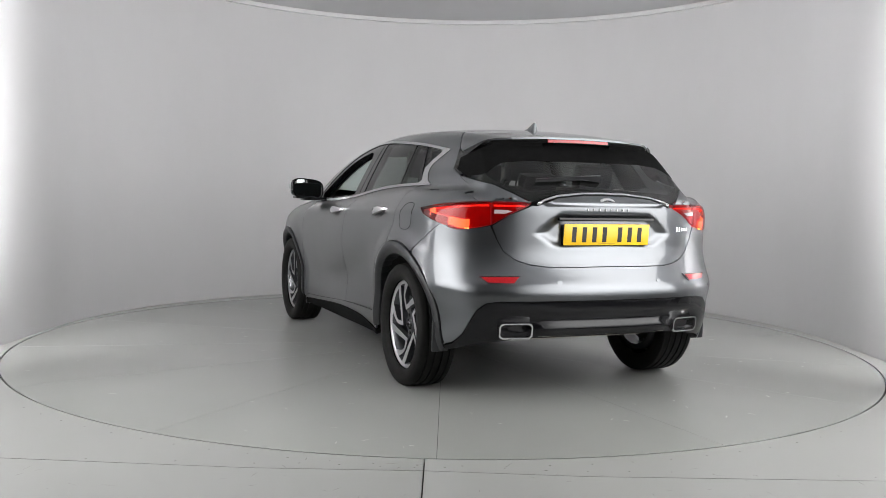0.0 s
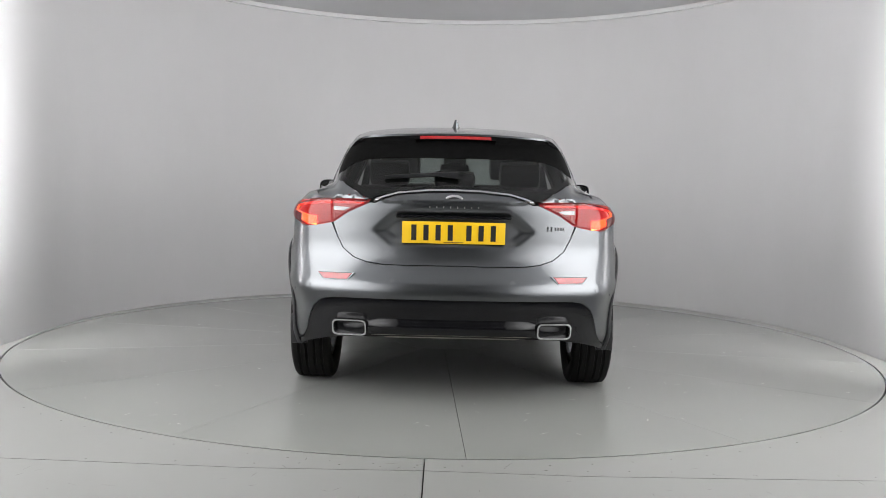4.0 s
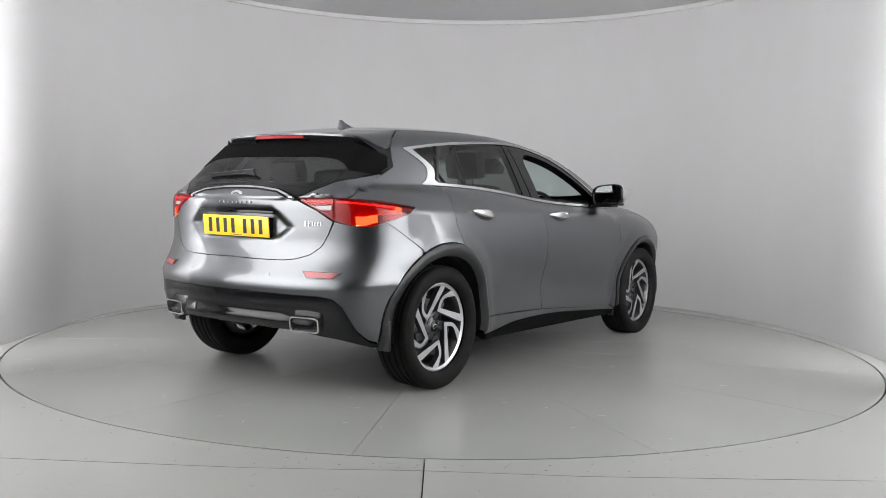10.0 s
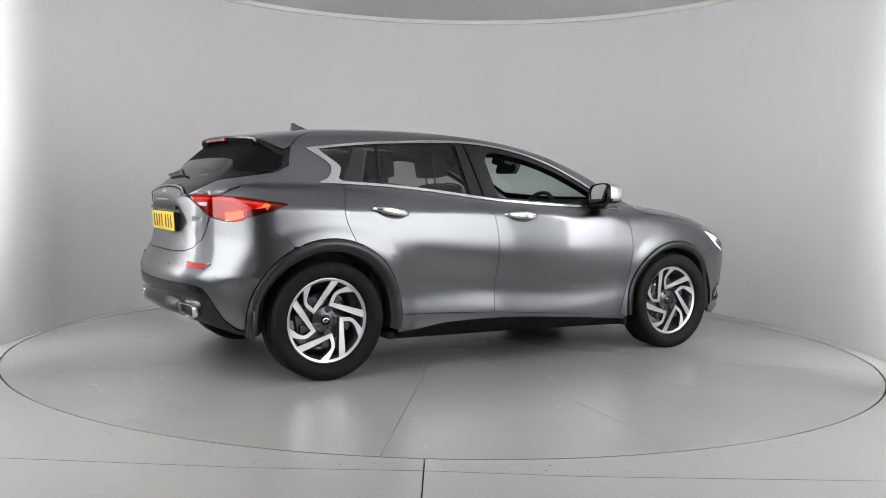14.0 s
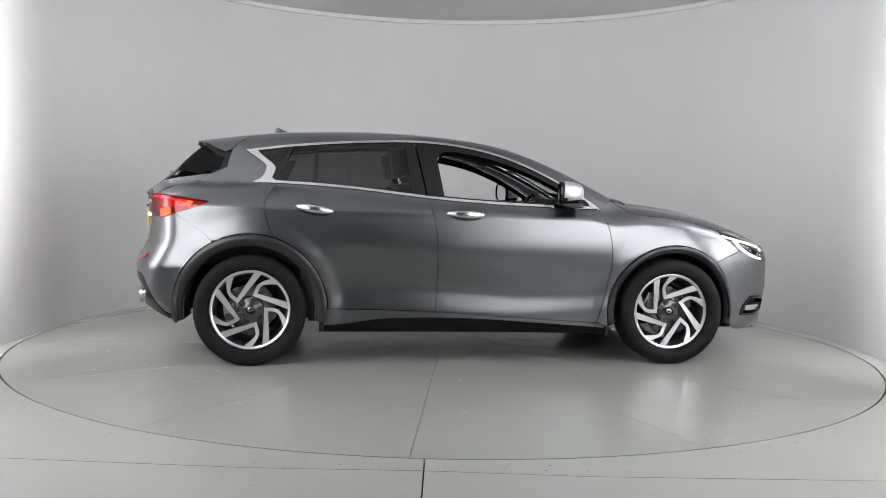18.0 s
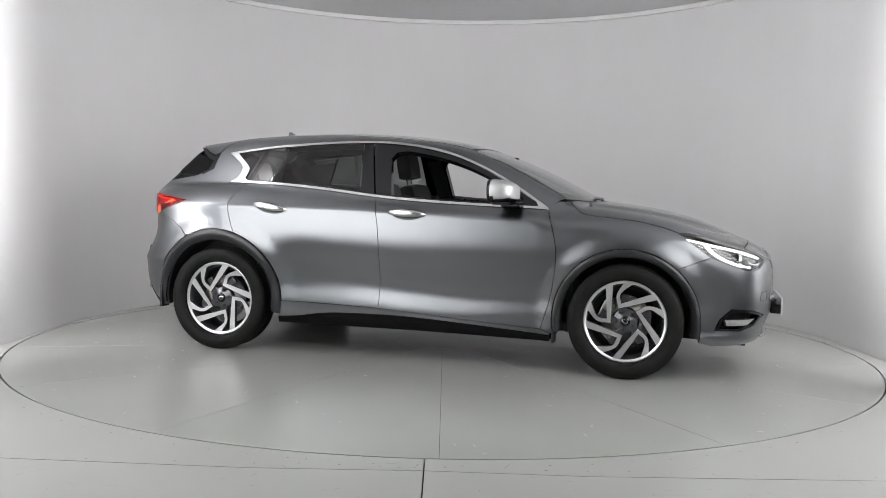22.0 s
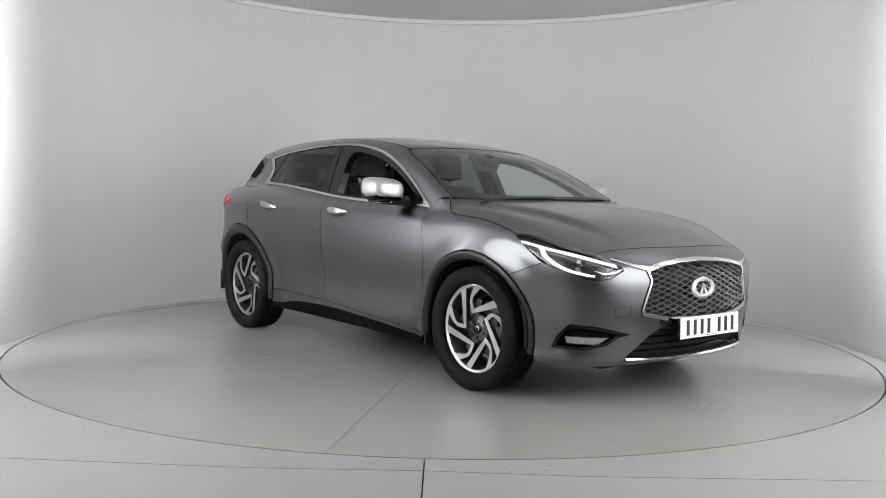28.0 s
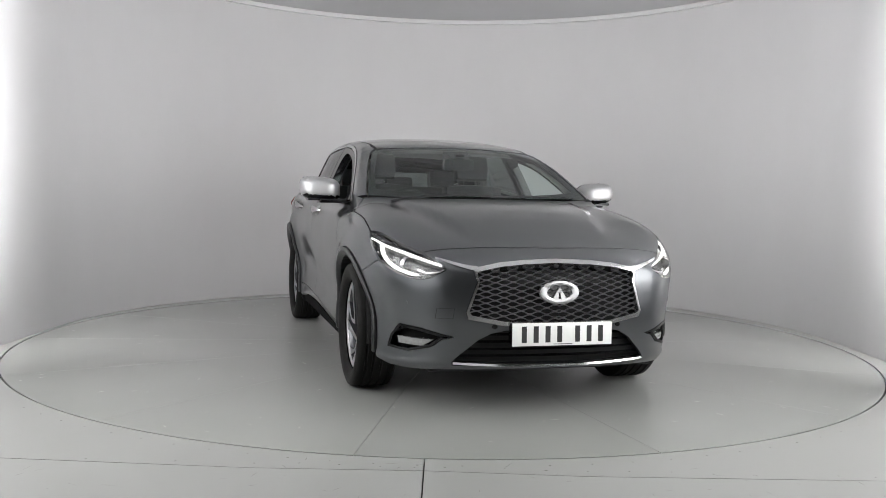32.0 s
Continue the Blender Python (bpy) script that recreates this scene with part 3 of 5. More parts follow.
M_RED_LED = material("red_lamp_light", (0.9, 0.35, 0.2), 0.2, emit=(1.0, 0.40, 0.10), glow=3.2)
M_RED_LINE = material("red_line_light", (0.6, 0.02, 0.02), 0.2, emit=(1.0, 0.07, 0.04), glow=1.5)
M_TAIL_CLEAR = material("clear_tail_lens", (0.42, 0.34, 0.35), 0.15, coat=1.0, vary=0.15, scale=90)
M_MATT = material("matt_black", (0.006, 0.006, 0.006), 0.7, spec=0.03, vary=0.2, scale=20)
M_FOG = material("fog_lens", (0.22, 0.22, 0.22), 0.15, coat=1.0, vary=0.25, scale=70)
M_REFLECT = material("red_reflector", (0.34, 0.012, 0.016), 0.15, coat=1.0, vary=0.2, scale=80)
M_LED = material("white_lamp_light", (0.95, 0.95, 0.95), 0.3, emit=(1.0, 0.99, 0.94), glow=1.6)
M_SMOKE = material("lamp_inner", (0.05, 0.05, 0.052), 0.22, 0.5, vary=0.2, scale=20)
M_RUBBER = material("tyre_rubber", (0.009, 0.0088, 0.0085), 0.6, vary=0.25, scale=12, bump=0.2, bump_scale=300, spec=0.12)
M_RIM = material("rim_machined", (0.60, 0.60, 0.61), 0.36, 1.0, rough_vary=0.05, scale=120, vary=0.04)
M_RIM_DARK = material("rim_dark_paint", (0.055, 0.057, 0.062), 0.28, 0.6, vary=0.1, scale=40, coat=0.6)
M_STEEL = material("brake_steel", (0.30, 0.29, 0.27), 0.4, 0.9, vary=0.25, scale=40)
M_YELLOW = material("plate_yellow", (0.80, 0.50, 0.012), 0.35, vary=0.03, scale=10, coat=0.4)
M_WHITE = material("plate_white", (0.78, 0.78, 0.76), 0.35, vary=0.03, scale=10, coat=0.4)
M_INK = material("plate_ink", (0.012, 0.012, 0.012), 0.5)
M_SEAT = material("black_leather", (0.018, 0.018, 0.019), 0.45, vary=0.2, scale=12, bump=0.25, bump_scale=350)
M_TRIMS = material("dark_cabin_plastic", (0.022, 0.022, 0.024), 0.55, vary=0.2, scale=18, bump=0.1, bump_scale=600)
M_LINER = material("grey_headliner", (0.34, 0.34, 0.32), 0.85, vary=0.08, scale=30)
M_MIRROR = material("mirror_glass", (0.85, 0.86, 0.87), 0.02, 1.0)
M_EXHAUST = material("underbody_steel", (0.32, 0.30, 0.26), 0.42, 0.85, vary=0.3, scale=14)


# ---------------------------------------------------------------- the car's body, panel by panel
car = new("car")
tagged(car, "dark grey metallic five-door hatchback with black wheel-arch trim on a turntable", "car")
WR, WF, WZ = -1.35, 1.35, 0.342


def both(name, kind, outline, mat, holes=(), parent=None, label="", pairs=None, **more):
    """One panel on each side of the car."""
    made = []
    for i, flip in enumerate((False, True)):
        ob = part(name, skin(kind, outline, holes, flip=flip, **more), mat, (parent[i] if parent else car), label)
        made.append(ob)
    return made


def arch(cx, cz, r, a0, a1, n=24):
    return [(cx + r * math.cos(radians(a0 + (a1 - a0) * i / n)), cz + r * math.sin(radians(a0 + (a1 - a0) * i / n))) for i in range(n + 1)]


def arch_at(cx, cz, r, z, front):
    a = math.degrees(math.asin(max(-1, min(1, (z - cz) / r))))
    return a if front else 180 - a


REAR_R, FRONT_R = 0.474, 0.437
front_edge = curved([(0.845, 0.270), (0.905, 0.484), (0.932, 0.704), (0.917, 0.836), (0.881, 0.955), (0.853, 1.000)])
pillar_seam = curved([(-0.262, 1.045), (-0.233, 0.968), (-0.205, 0.816), (-0.196, 0.577), (-0.205, 0.338)])
door_rear = curved([(-1.202, 1.118), (-1.257, 1.025), (-1.268, 0.960), (-1.239, 0.863), (-1.207, 0.796)])
xs_f = np.linspace(-0.262, 0.845, 24)
xs_r = np.linspace(-1.202, -0.268, 22)
belt_f = [(x, float(BELT(x)) - 0.006) for x in xs_f]
belt_r = [(x, float(BELT(x)) - 0.006) for x in xs_r]
sill = curved([(-0.897, 0.354), (-0.205, 0.336), (0.30, 0.302), (0.845, 0.268)])
SILL = spline((-0.897, 0.354), (-0.205, 0.336), (0.30, 0.302), (0.845, 0.268))

front_doors = both("front_door", "side", belt_f + front_edge[::-1] + [(x, float(SILL(x))) for x in np.linspace(0.80, -0.19, 20)] + pillar_seam[::-1], M_PAINT)
a0 = arch_at(WR, WZ, REAR_R, 0.796, True)
rear_doors = both("rear_door", "side", belt_r + pillar_seam + [(x, float(SILL(x))) for x in np.linspace(-0.22, -0.86, 12)]
                  + arch(WR, WZ, REAR_R, arch_at(WR, WZ, REAR_R, 0.356, True), math.degrees(math.atan2(0.796 - WZ, -1.207 - WR)))[:-1] + door_rear[::-1], M_PAINT)

lamp_low = [(1.763, 0.789), (1.829, 0.741)]
hood_front = curved([(2.066, 0.0), (2.062, 0.15), (2.055, 0.289), (2.045, 0.45), (2.030, 0.568), (2.018, 0.641)], 5)
hood_lamp = curved([(2.018, 0.641), (1.906, 0.716), (1.800, 0.765), (1.702, 0.804), (1.646, 0.830)], 4)
hood_side = curved([(1.646, 0.830), (1.540, 0.826), (1.384, 0.821), (1.250, 0.823), (1.150, 0.824), (1.095, 0.812), (1.045, 0.783), (0.990, 0.735)], 4)
fender_top = [(x, float(z)) for (x, y), z in zip(hood_side, chart("top", hood_side)[:, 2])][::-1]
both("front_fender", "side", front_edge + [(0.93, 1.052)] + fender_top + lamp_low
     + arch(WF, WZ, FRONT_R, math.degrees(math.atan2(0.665 - WZ, 1.640 - WF)), 192) + [(0.905, 0.246)], M_PAINT)


def top_z(pairs):
    return [(x, float(z)) for (x, y), z in zip(pairs, chart("top", pairs)[:, 2])]


screen_side = [(0.965, -0.715), (0.880, -0.697), (0.783, -0.672), (0.660, -0.645), (0.550, -0.620), (0.450, -0.594), (0.360, -0.565)]
roof_side = [(0.315, -0.528), (0.15, -0.530), (0.0, -0.535), (-0.3, -0.543), (-0.6, -0.540), (-0.9, -0.528), (-1.15, -0.500), (-1.29, -0.478)]
frame_top = top_z(screen_side + roof_side)
quarter_seam = [(-1.800 + 0.208 * i / 8, 0.928 - 0.132 * i / 8) for i in range(1, 9)]
trim_top = spline((-1.40, 1.325), (-1.132, 1.362), (-0.80, 1.391), (-0.50, 1.408), (-0.33, 1.411), (-0.083, 1.395), (0.066, 1.371), (0.142, 1.355), (0.369, 1.280), (0.620, 1.156), (0.874, 0.995))
xs_t = np.linspace(-1.385, 0.860, 60)
trim_out = [(x, float(trim_top(x)) + 0.008) for x in xs_t]
chrome_c = curved([(-1.350, 1.133), (-1.300, 1.158), (-1.272, 1.205), (-1.285, 1.250), (-1.402, 1.330)], 6)
side_frame = both("side_frame", "side", frame_top + top_z([(-1.340, -0.507), (-1.400, -0.545), (-1.445, -0.571), (-1.485, -0.594)]) + [(-1.512, 1.250), (-1.512, 1.225), (-1.600, 1.182), (-1.780, 1.110), (-1.900, 1.066), (-1.930, 1.046)]
     + [(-1.800, 1.034), (-1.597, 1.006), (-1.660, 0.975), (-1.800, 0.928)] + quarter_seam
     + arch(WR, WZ, REAR_R, math.degrees(math.atan2(0.796 - WZ, -1.592 - WR)), math.degrees(math.atan2(0.796 - WZ, -1.207 - WR)))[1:]
     + door_rear[::-1][1:] + chrome_c + trim_out[1:] + [(0.872, 1.006), (0.935, 1.055)], M_PAINT)

# sills
black_top = curved([(-0.90, 0.250), (-0.766, 0.258), (-0.549, 0.289), (-0.20, 0.298), (0.076, 0.290), (0.5, 0.262), (0.90, 0.232)])
both("sill", "side", sill + [(0.902, 0.246)] + black_top[::-1], M_PAINT)
# matt black puts the shadow under the car into the cladding's colour
both("sill_cladding", "side", black_top + [(0.90, 0.195), (0.3, 0.205), (-0.5, 0.213), (-0.90, 0.215)], M_MATT, lift=0.006, thick=0.06)

# wheel-arch trim
def arch_press(wx, r0, r1):
    """A rounded section across the trim."""
    def f(u, v):
        k = np.clip((np.hypot(u - wx, v - WZ) - r0) / (r1 - r0), 0, 1)
        return 0.016 * np.sin(math.pi * k) ** 0.8 - 0.014 * (1 - k) ** 2
    return f


both("arch_trim", "side", arch(WR, WZ, REAR_R - 0.002, -9, 189) + arch(WR, WZ, 0.398, 189, -9), M_CLAD, lift=0.004, thick=0.09, grid=0.014, press=arch_press(WR, 0.398, REAR_R), label="black plastic wheel-arch trim")
both("arch_trim", "side", arch(WF, WZ, FRONT_R - 0.002, -11, 191) + arch(WF, WZ, 0.384, 191, -11), M_CLAD, lift=0.003, thick=0.09, grid=0.014, press=arch_press(WF, 0.384, FRONT_R), label="black plastic wheel-arch trim")

# roof, hood, glass in front
roof_half = [(0.350, 0.0), (0.347, 0.2), (0.340, 0.4), (0.318, 0.510)] + [(x, -y) for x, y in roof_side] + [(-1.305, 0.25), (-1.315, 0.0)]
part("roof", skin("top", mirrored(roof_half, True), thick=0.02), M_PAINT, car)
hood_half = hood_front[:-1] + hood_lamp[:-1] + hood_side \
    + curved([(1.030, 0.62), (1.100, 0.45), (1.150, 0.25), (1.165, 0.0)], 5)
part("hood", skin("top", mirrored(hood_half, True), gap=0.0025, thick=0.02), M_PAINT, car)
screen_base = [(1.150, 0.0), (1.135, 0.25), (1.085, 0.45), (1.015, 0.62), (0.970, 0.712)]
screen_half = curved(screen_base, 5) + [(x, -y) for x, y in screen_side[1:]] + [(0.335, 0.515), (0.352, 0.4), (0.360, 0.2), (0.362, 0.0)]
part("windscreen", skin("top", mirrored(screen_half, True), lift=-0.003, thick=0.005), M_SCREEN, car, "clear windscreen")
inner_half = curved([(1.065, 0.0), (1.050, 0.25), (1.005, 0.43), (0.945, 0.58), (0.905, 0.648)], 5) \
    + [(0.783, 0.632), (0.660, 0.605), (0.550, 0.578), (0.450, 0.552), (0.390, 0.515), (0.385, 0.3), (0.400, 0.0)]
part("screen_border", skin("top", mirrored(screen_half, True), [mirrored(inner_half, True)], lift=-0.006, thick=0.002), M_BLACK, car, "black border of the windscreen")
cowl = [(1.190, 0.0), (1.172, 0.25), (1.12, 0.45), (1.05, 0.62), (0.985, 0.73)] + [(0.955, 0.70), (1.00, 0.60), (1.07, 0.44), (1.12, 0.25), (1.135, 0.0)]
part("cowl", skin("top", mirrored(cowl, True), lift=-0.016, thick=0.03), M_CLAD, car)

# side windows
low_in = [(x, float(BELT(x)) + 0.013) for x in np.linspace(-1.205, 0.800, 50)]
top_in = [(x, float(trim_top(x)) - 0.009) for x in np.linspace(0.822, -1.325, 60)]
c_in = curved([(-1.325, 1.322), (-1.222, 1.240), (-1.214, 1.200), (-1.235, 1.150)], 6)
ring_out = [(x, float(BELT(x)) - 0.005) for x in np.linspace(-1.345, 0.850, 60)] + [(0.872, 0.992)] + trim_out[::-1] + chrome_c[::-1]
both("window_trim", "side", ring_out, M_CHROME, [low_in + top_in[1:] + c_in[1:-1]], lift=0.004, thick=0.012, gap=0.001, edge=0.02)
IN = lambda x: float(trim_top(x)) - 0.010
OUT = lambda x: float(BELT(x)) + 0.014
front_hole = [(x, OUT(x) + 0.010) for x in np.linspace(-0.150, 0.735, 20)] + [(x, float(trim_top(x)) - 0.044) for x in np.linspace(0.745, -0.08, 22)] + curved([(-0.11, 1.350), (-0.160, 1.340), (-0.188, 1.300)], 4)
both("door_frame", "side", [(x, OUT(x)) for x in np.linspace(-0.258, 0.790, 30)] + [(x, IN(x)) for x in np.linspace(0.800, -0.328, 34)], M_BLACK, [front_hole], parent=front_doors, thick=0.05, label="black frame of the lowered window")
both("door_pillar", "side", [(x, OUT(x)) for x in np.linspace(-0.365, -0.266, 5)] + [(x, IN(x)) for x in np.linspace(-0.334, -0.398, 5)], M_BLACK, parent=rear_doors, thick=0.04, label="gloss black pillar trim")
both("door_glass", "side", [(x, OUT(x)) for x in np.linspace(-1.205, -0.369, 28)] + [(x, IN(x)) for x in np.linspace(-0.402, -1.112, 24)], M_TINT, parent=rear_doors, lift=-0.003, thick=0.004, label="dark privacy glass")
both("quarter_glass", "side", [(-1.212, 1.160), (-1.118, IN(-1.118))] + [(x, IN(x)) for x in np.linspace(-1.15, -1.325, 6)] + c_in[1:], M_TINT, lift=-0.003, thick=0.004, label="dark privacy glass")
both("glass_divider", "side", ribbon([(-0.972, OUT(-0.97)), (-0.965, 1.25), (-0.958, IN(-0.958))], 0.016), M_BLACK, parent=rear_doors, lift=-0.001, thick=0.03)
both("glass_divider", "side", ribbon([(-1.212, 1.152), (-1.16, 1.255), (-1.114, IN(-1.114))], 0.022), M_BLACK, lift=0.0, thick=0.03)

for s in (False, True):
    part("quarter_inner", skin("side", [(-1.84, 0.965), (-1.66, 1.0), (-1.52, 0.84), (-1.53, 0.775), (-1.62, 0.765), (-1.72, 0.83), (-1.83, 0.90)], lift=-0.005, gap=0.0, thick=0.002, flip=s), M_PAINT, side_frame[int(s)])
# ---- nose
T = lambda *p: [(-a, z) for a, z in turn_x("front", p)]
U = lambda *p: turn("front", p)
edge_z = lambda pairs: chart("top", pairs)[:, 2]
lamp_edge = T(*[(x, z - 0.003) for (x, y), z in zip(hood_lamp[::-1], edge_z(hood_lamp[::-1]))])
lamp_outline = lamp_edge + U((0.559, 0.733), (0.552, 0.716), (0.622, 0.674), (0.667, 0.664), (0.716, 0.667)) + T((1.936, 0.702), (1.856, 0.734), (1.763, 0.789))
fog_outline = T((1.868, 0.308), (1.896, 0.376)) + U((0.742, 0.436), (0.660, 0.428), (0.566, 0.402), (0.511, 0.390), (0.565, 0.376), (0.616, 0.332), (0.705, 0.302))
bumper_half = U(*[(y, z) for (x, y), z in zip(hood_front, edge_z(hood_front))]) \
    + U((0.559, 0.733), (0.552, 0.716), (0.622, 0.674), (0.667, 0.664), (0.716, 0.667)) + T((1.936, 0.702), (1.829, 0.741)) \
    + T(*arch(WF, WZ, FRONT_R, math.degrees(math.atan2(0.665 - WZ, 1.640 - WF)), -14, 16)) + T((1.85, 0.212)) + U((0.66, 0.213), (0.50, 0.222), (0.3, 0.226), (0.0, 0.228))
grille_out = U((0.0, 0.768), (0.17, 0.762), (0.30, 0.750), (0.415, 0.728), (0.426, 0.708), (0.412, 0.662), (0.462, 0.515), (0.452, 0.482), (0.28, 0.452), (0.0, 0.449))
grille_in = U((0.0, 0.748), (0.17, 0.742), (0.30, 0.730), (0.402, 0.709), (0.411, 0.700), (0.400, 0.662), (0.447, 0.517), (0.435, 0.502), (0.277, 0.473), (0.0, 0.470))
lower_half = U((0.0, 0.434), (0.27, 0.426), (0.34, 0.410), (0.398, 0.378), (0.515, 0.262), (0.505, 0.250), (0.3, 0.246), (0.0, 0.245))


def nose_press(u, v):
    """A hollow round the fog lamps and a lip under them."""
    a = np.abs(u)
    return -0.016 * bell(a, 0.60, 0.20) * bell(v, 0.34, 0.085) + 0.010 * bell(v, 0.255, 0.022) * step(a, 0.25, 0.5)


bumper_f = part("front_bumper", skin("front", mirrored(bumper_half), [mirrored(grille_out), mirrored(lower_half), fog_outline, left(fog_outline)[::-1]], thick=0.03, grid=0.028, press=nose_press), M_PAINT, car)
wing = U((0.592, 0.768), (0.516, 0.744), (0.45, 0.728), (0.41, 0.722))
part("grille_surround", skin("front", mirrored(grille_out), [mirrored(grille_in)], gap=0.0005, lift=0.007, thick=0.03), M_CHROME, bumper_f, "chrome grille surround")
for s in (False, True):
    part("chrome_wing", skin("front", ribbon(wing, 0.017, (0.35, 1.3)), gap=0.0, lift=0.007, thick=0.01, flip=s), M_CHROME, bumper_f, "chrome strip towards the headlamp")
part("grille_back", skin("front", mirrored(grille_out), lift=-0.055, thick=0.002), M_DARK, bumper_f)
part("lower_back", skin("front", mirrored(lower_half), lift=-0.050, thick=0.002, gap=-0.02), M_DARK, bumper_f)
G_IN = np.array(mirrored(grille_in))


def strip_mesh(kind, rows, lift, wide, deep):
    """Bars with a roof-shaped section along lines of the chart."""
    verts, faces = [], []
    for line in rows:
        q = chart(kind, line)
        n = gradient(q)
        k = len(verts)
        for p, d in zip(q, n):
            c = p + d * lift
            verts += [tuple(c + (0, 0, wide)), tuple(c + d * deep), tuple(c - (0, 0, wide)), tuple(c - d * 0.012)]
        for i in range(len(q) - 1):
            b = k + 4 * i
            faces += [(b + j, b + (j + 1) % 4, b + 4 + (j + 1) % 4, b + 4 + j) for j in range(4)]
    return mesh_from("bars", verts, faces)


M_BAR = material("grille_bar", (0.30, 0.30, 0.31), 0.28, 0.9, vary=0.1, scale=40)
for r in range(17):
    z0 = 0.478 + 0.0165 * r
    u = np.linspace(-0.40, 0.40, 150)
    v = z0 + 0.0062 * np.sin(np.abs(u) * 2 * math.pi / 0.070 + math.pi * (r % 2)) + 0.035 * (np.abs(u) / 0.4) ** 2 * (0.6 - z0) / 0.13
    ok = inside(np.stack([u, v], -1), G_IN)
    runs, run = [], []
    for a, b, o in zip(u, v, ok):
        if o:
            run.append((a, b))
        elif run:
            runs.append(run)
            run = []
    if run:
        runs.append(run)
    runs = [q for q in runs if len(q) > 3]
    for q in runs:
        part("grille_bar", strip_mesh("front", [q], -0.010, 0.0036, 0.006), M_BAR, bumper_f)
for z0 in (0.285, 0.325, 0.365, 0.402):
    y1 = 0.50 - 0.9 * (z0 - 0.27)
    part("slat", strip_mesh("front", [U(*[(y, z0) for y in np.linspace(-y1, y1, 24)])], -0.03, 0.006, 0.010), M_BLACK, bumper_f)
part("lip_strip", strip_mesh("front", [U(*[(y, 0.250 + 0.012 * (y / 0.5) ** 2) for y in np.linspace(-0.507, 0.507, 40)])], 0.004, 0.0052, 0.010), M_CHROME, bumper_f, "chrome strip under the lower grille")

# fog lamps
for s in (False, True):
    part("fog_back", skin("front", fog_outline, lift=-0.050, thick=0.002, gap=-0.01, flip=s), M_MATT, bumper_f)
    part("fog_rim", skin("front", fog_outline, [shrink(dense(fog_outline, 0.012), 0.016)], lift=-0.004, thick=0.06, gap=0.001, flip=s), M_BLACK, bumper_f)
    fl = T((1.928, 0.372), (1.940, 0.334)) + U((0.656, 0.331), (0.604, 0.370))
    part("fog_lamp", skin("front", fl, lift=-0.020, thick=0.03, flip=s), M_FOG, bumper_f, "clear fog lamp")
    blade = T((1.92, 0.41)) + U((0.70, 0.425), (0.60, 0.400), (0.53, 0.389))
    part("fog_blade", skin("front", ribbon(blade, 0.020, (1.0, 0.5)), lift=-0.008, thick=0.03, flip=s), M_BLACK, bumper_f)

# headlamps
for s in (False, True):
    lamp = part("headlamp", skin("front", lamp_outline, lift=-0.034, thick=0.002, gap=-0.008, grid=0.02, flip=s), M_SMOKE, car, "headlamp with lit white strip behind clear glass")
    part("lens", skin("front", lamp_outline, lift=0.0, thick=0.004, grid=0.02, flip=s), M_LENS, lamp, "clear lens")
    up = T((1.685, 0.848), (1.745, 0.838), (1.835, 0.819)) + U((0.720, 0.795), (0.650, 0.768), (0.572, 0.741))
    hook = T((1.800, 0.822), (1.835, 0.780), (1.885, 0.742), (1.955, 0.710)) + U((0.715, 0.690), (0.682, 0.685))
    part("light_strip", skin("front", ribbon(curved(up, 6), 0.010, (0.8, 0.8)), gap=0.0, lift=-0.010, thick=0.012, grid=0.02, flip=s), M_LED, lamp, "glowing white strip")
    part("light_strip", skin("front", ribbon(curved(hook, 6), 0.015, (1.3, 0.7)), gap=0.0, lift=-0.012, thick=0.012, grid=0.02, flip=s), M_LED, lamp, "glowing white strip")
    c = chart("front", U((0.722, 0.742)))[0]
    d = gradient(np.array([c]))[0]
    c = c - d * 0.030
    if s:
        c, d = c * (1, -1, 1), d * (1, -1, 1)
    bm = bmesh.new()
    turn_m = Vector((1, -0.25 if not s else 0.25, 0)).to_track_quat("Z", "Y").to_matrix().to_4x4()
    bmesh.ops.create_cone(bm, cap_ends=False, segments=32, radius1=0.042, radius2=0.034, depth=0.02, matrix=Matrix.Translation(c) @ turn_m)
    part("projector_ring", bm, M_CHROME, lamp, smooth=True)
    bm = bmesh.new()
    bmesh.ops.create_uvsphere(bm, u_segments=24, v_segments=12, radius=0.031, matrix=Matrix.Translation(c) @ turn_m @ Matrix.Diagonal((1, 1, 0.5, 1)))
    part("projector_lens", bm, M_BLACK, lamp, smooth=True)
    bar = U((0.680, 0.715), (0.645, 0.700), (0.590, 0.708), (0.562, 0.722))
    part("inner_strip", skin("front", ribbon(curved(bar, 5), 0.008), gap=0.0, lift=-0.014, thick=0.01, flip=s), M_CHROME, lamp)

# ---- tail
V = lambda *p: turn("rear", p)
X = lambda *p: [(-a, z) for a, z in turn_x("rear", p)]
gate_side = V((0.0, 0.719), (0.20, 0.717), (0.36, 0.719), (0.44, 0.729), (0.51, 0.752), (0.565, 0.795), (0.597, 0.855), (0.622, 0.925))
lamp_in = V((0.622, 0.928), (0.541, 0.980), (0.425, 1.032))
gate_top = V((0.405, 1.029), (0.283, 1.072), (0.13, 1.086), (0.0, 1.088))
recess = np.array(mirrored(V((0.0, 1.000), (0.27, 0.996), (0.325, 0.965), (0.415, 0.888), (0.32, 0.822), (0.27, 0.812), (0.0, 0.812))))


def gate_press(u, v):
    p = np.stack([u, v], -1)
    d = nearest(p, recess) * np.where(inside(p, recess), 1, -1)
    return -0.022 * step(d, -0.004, 0.042) + 0.004 * bell(v, 1.028, 0.02) * step(np.abs(u), 0.32, 0.22)


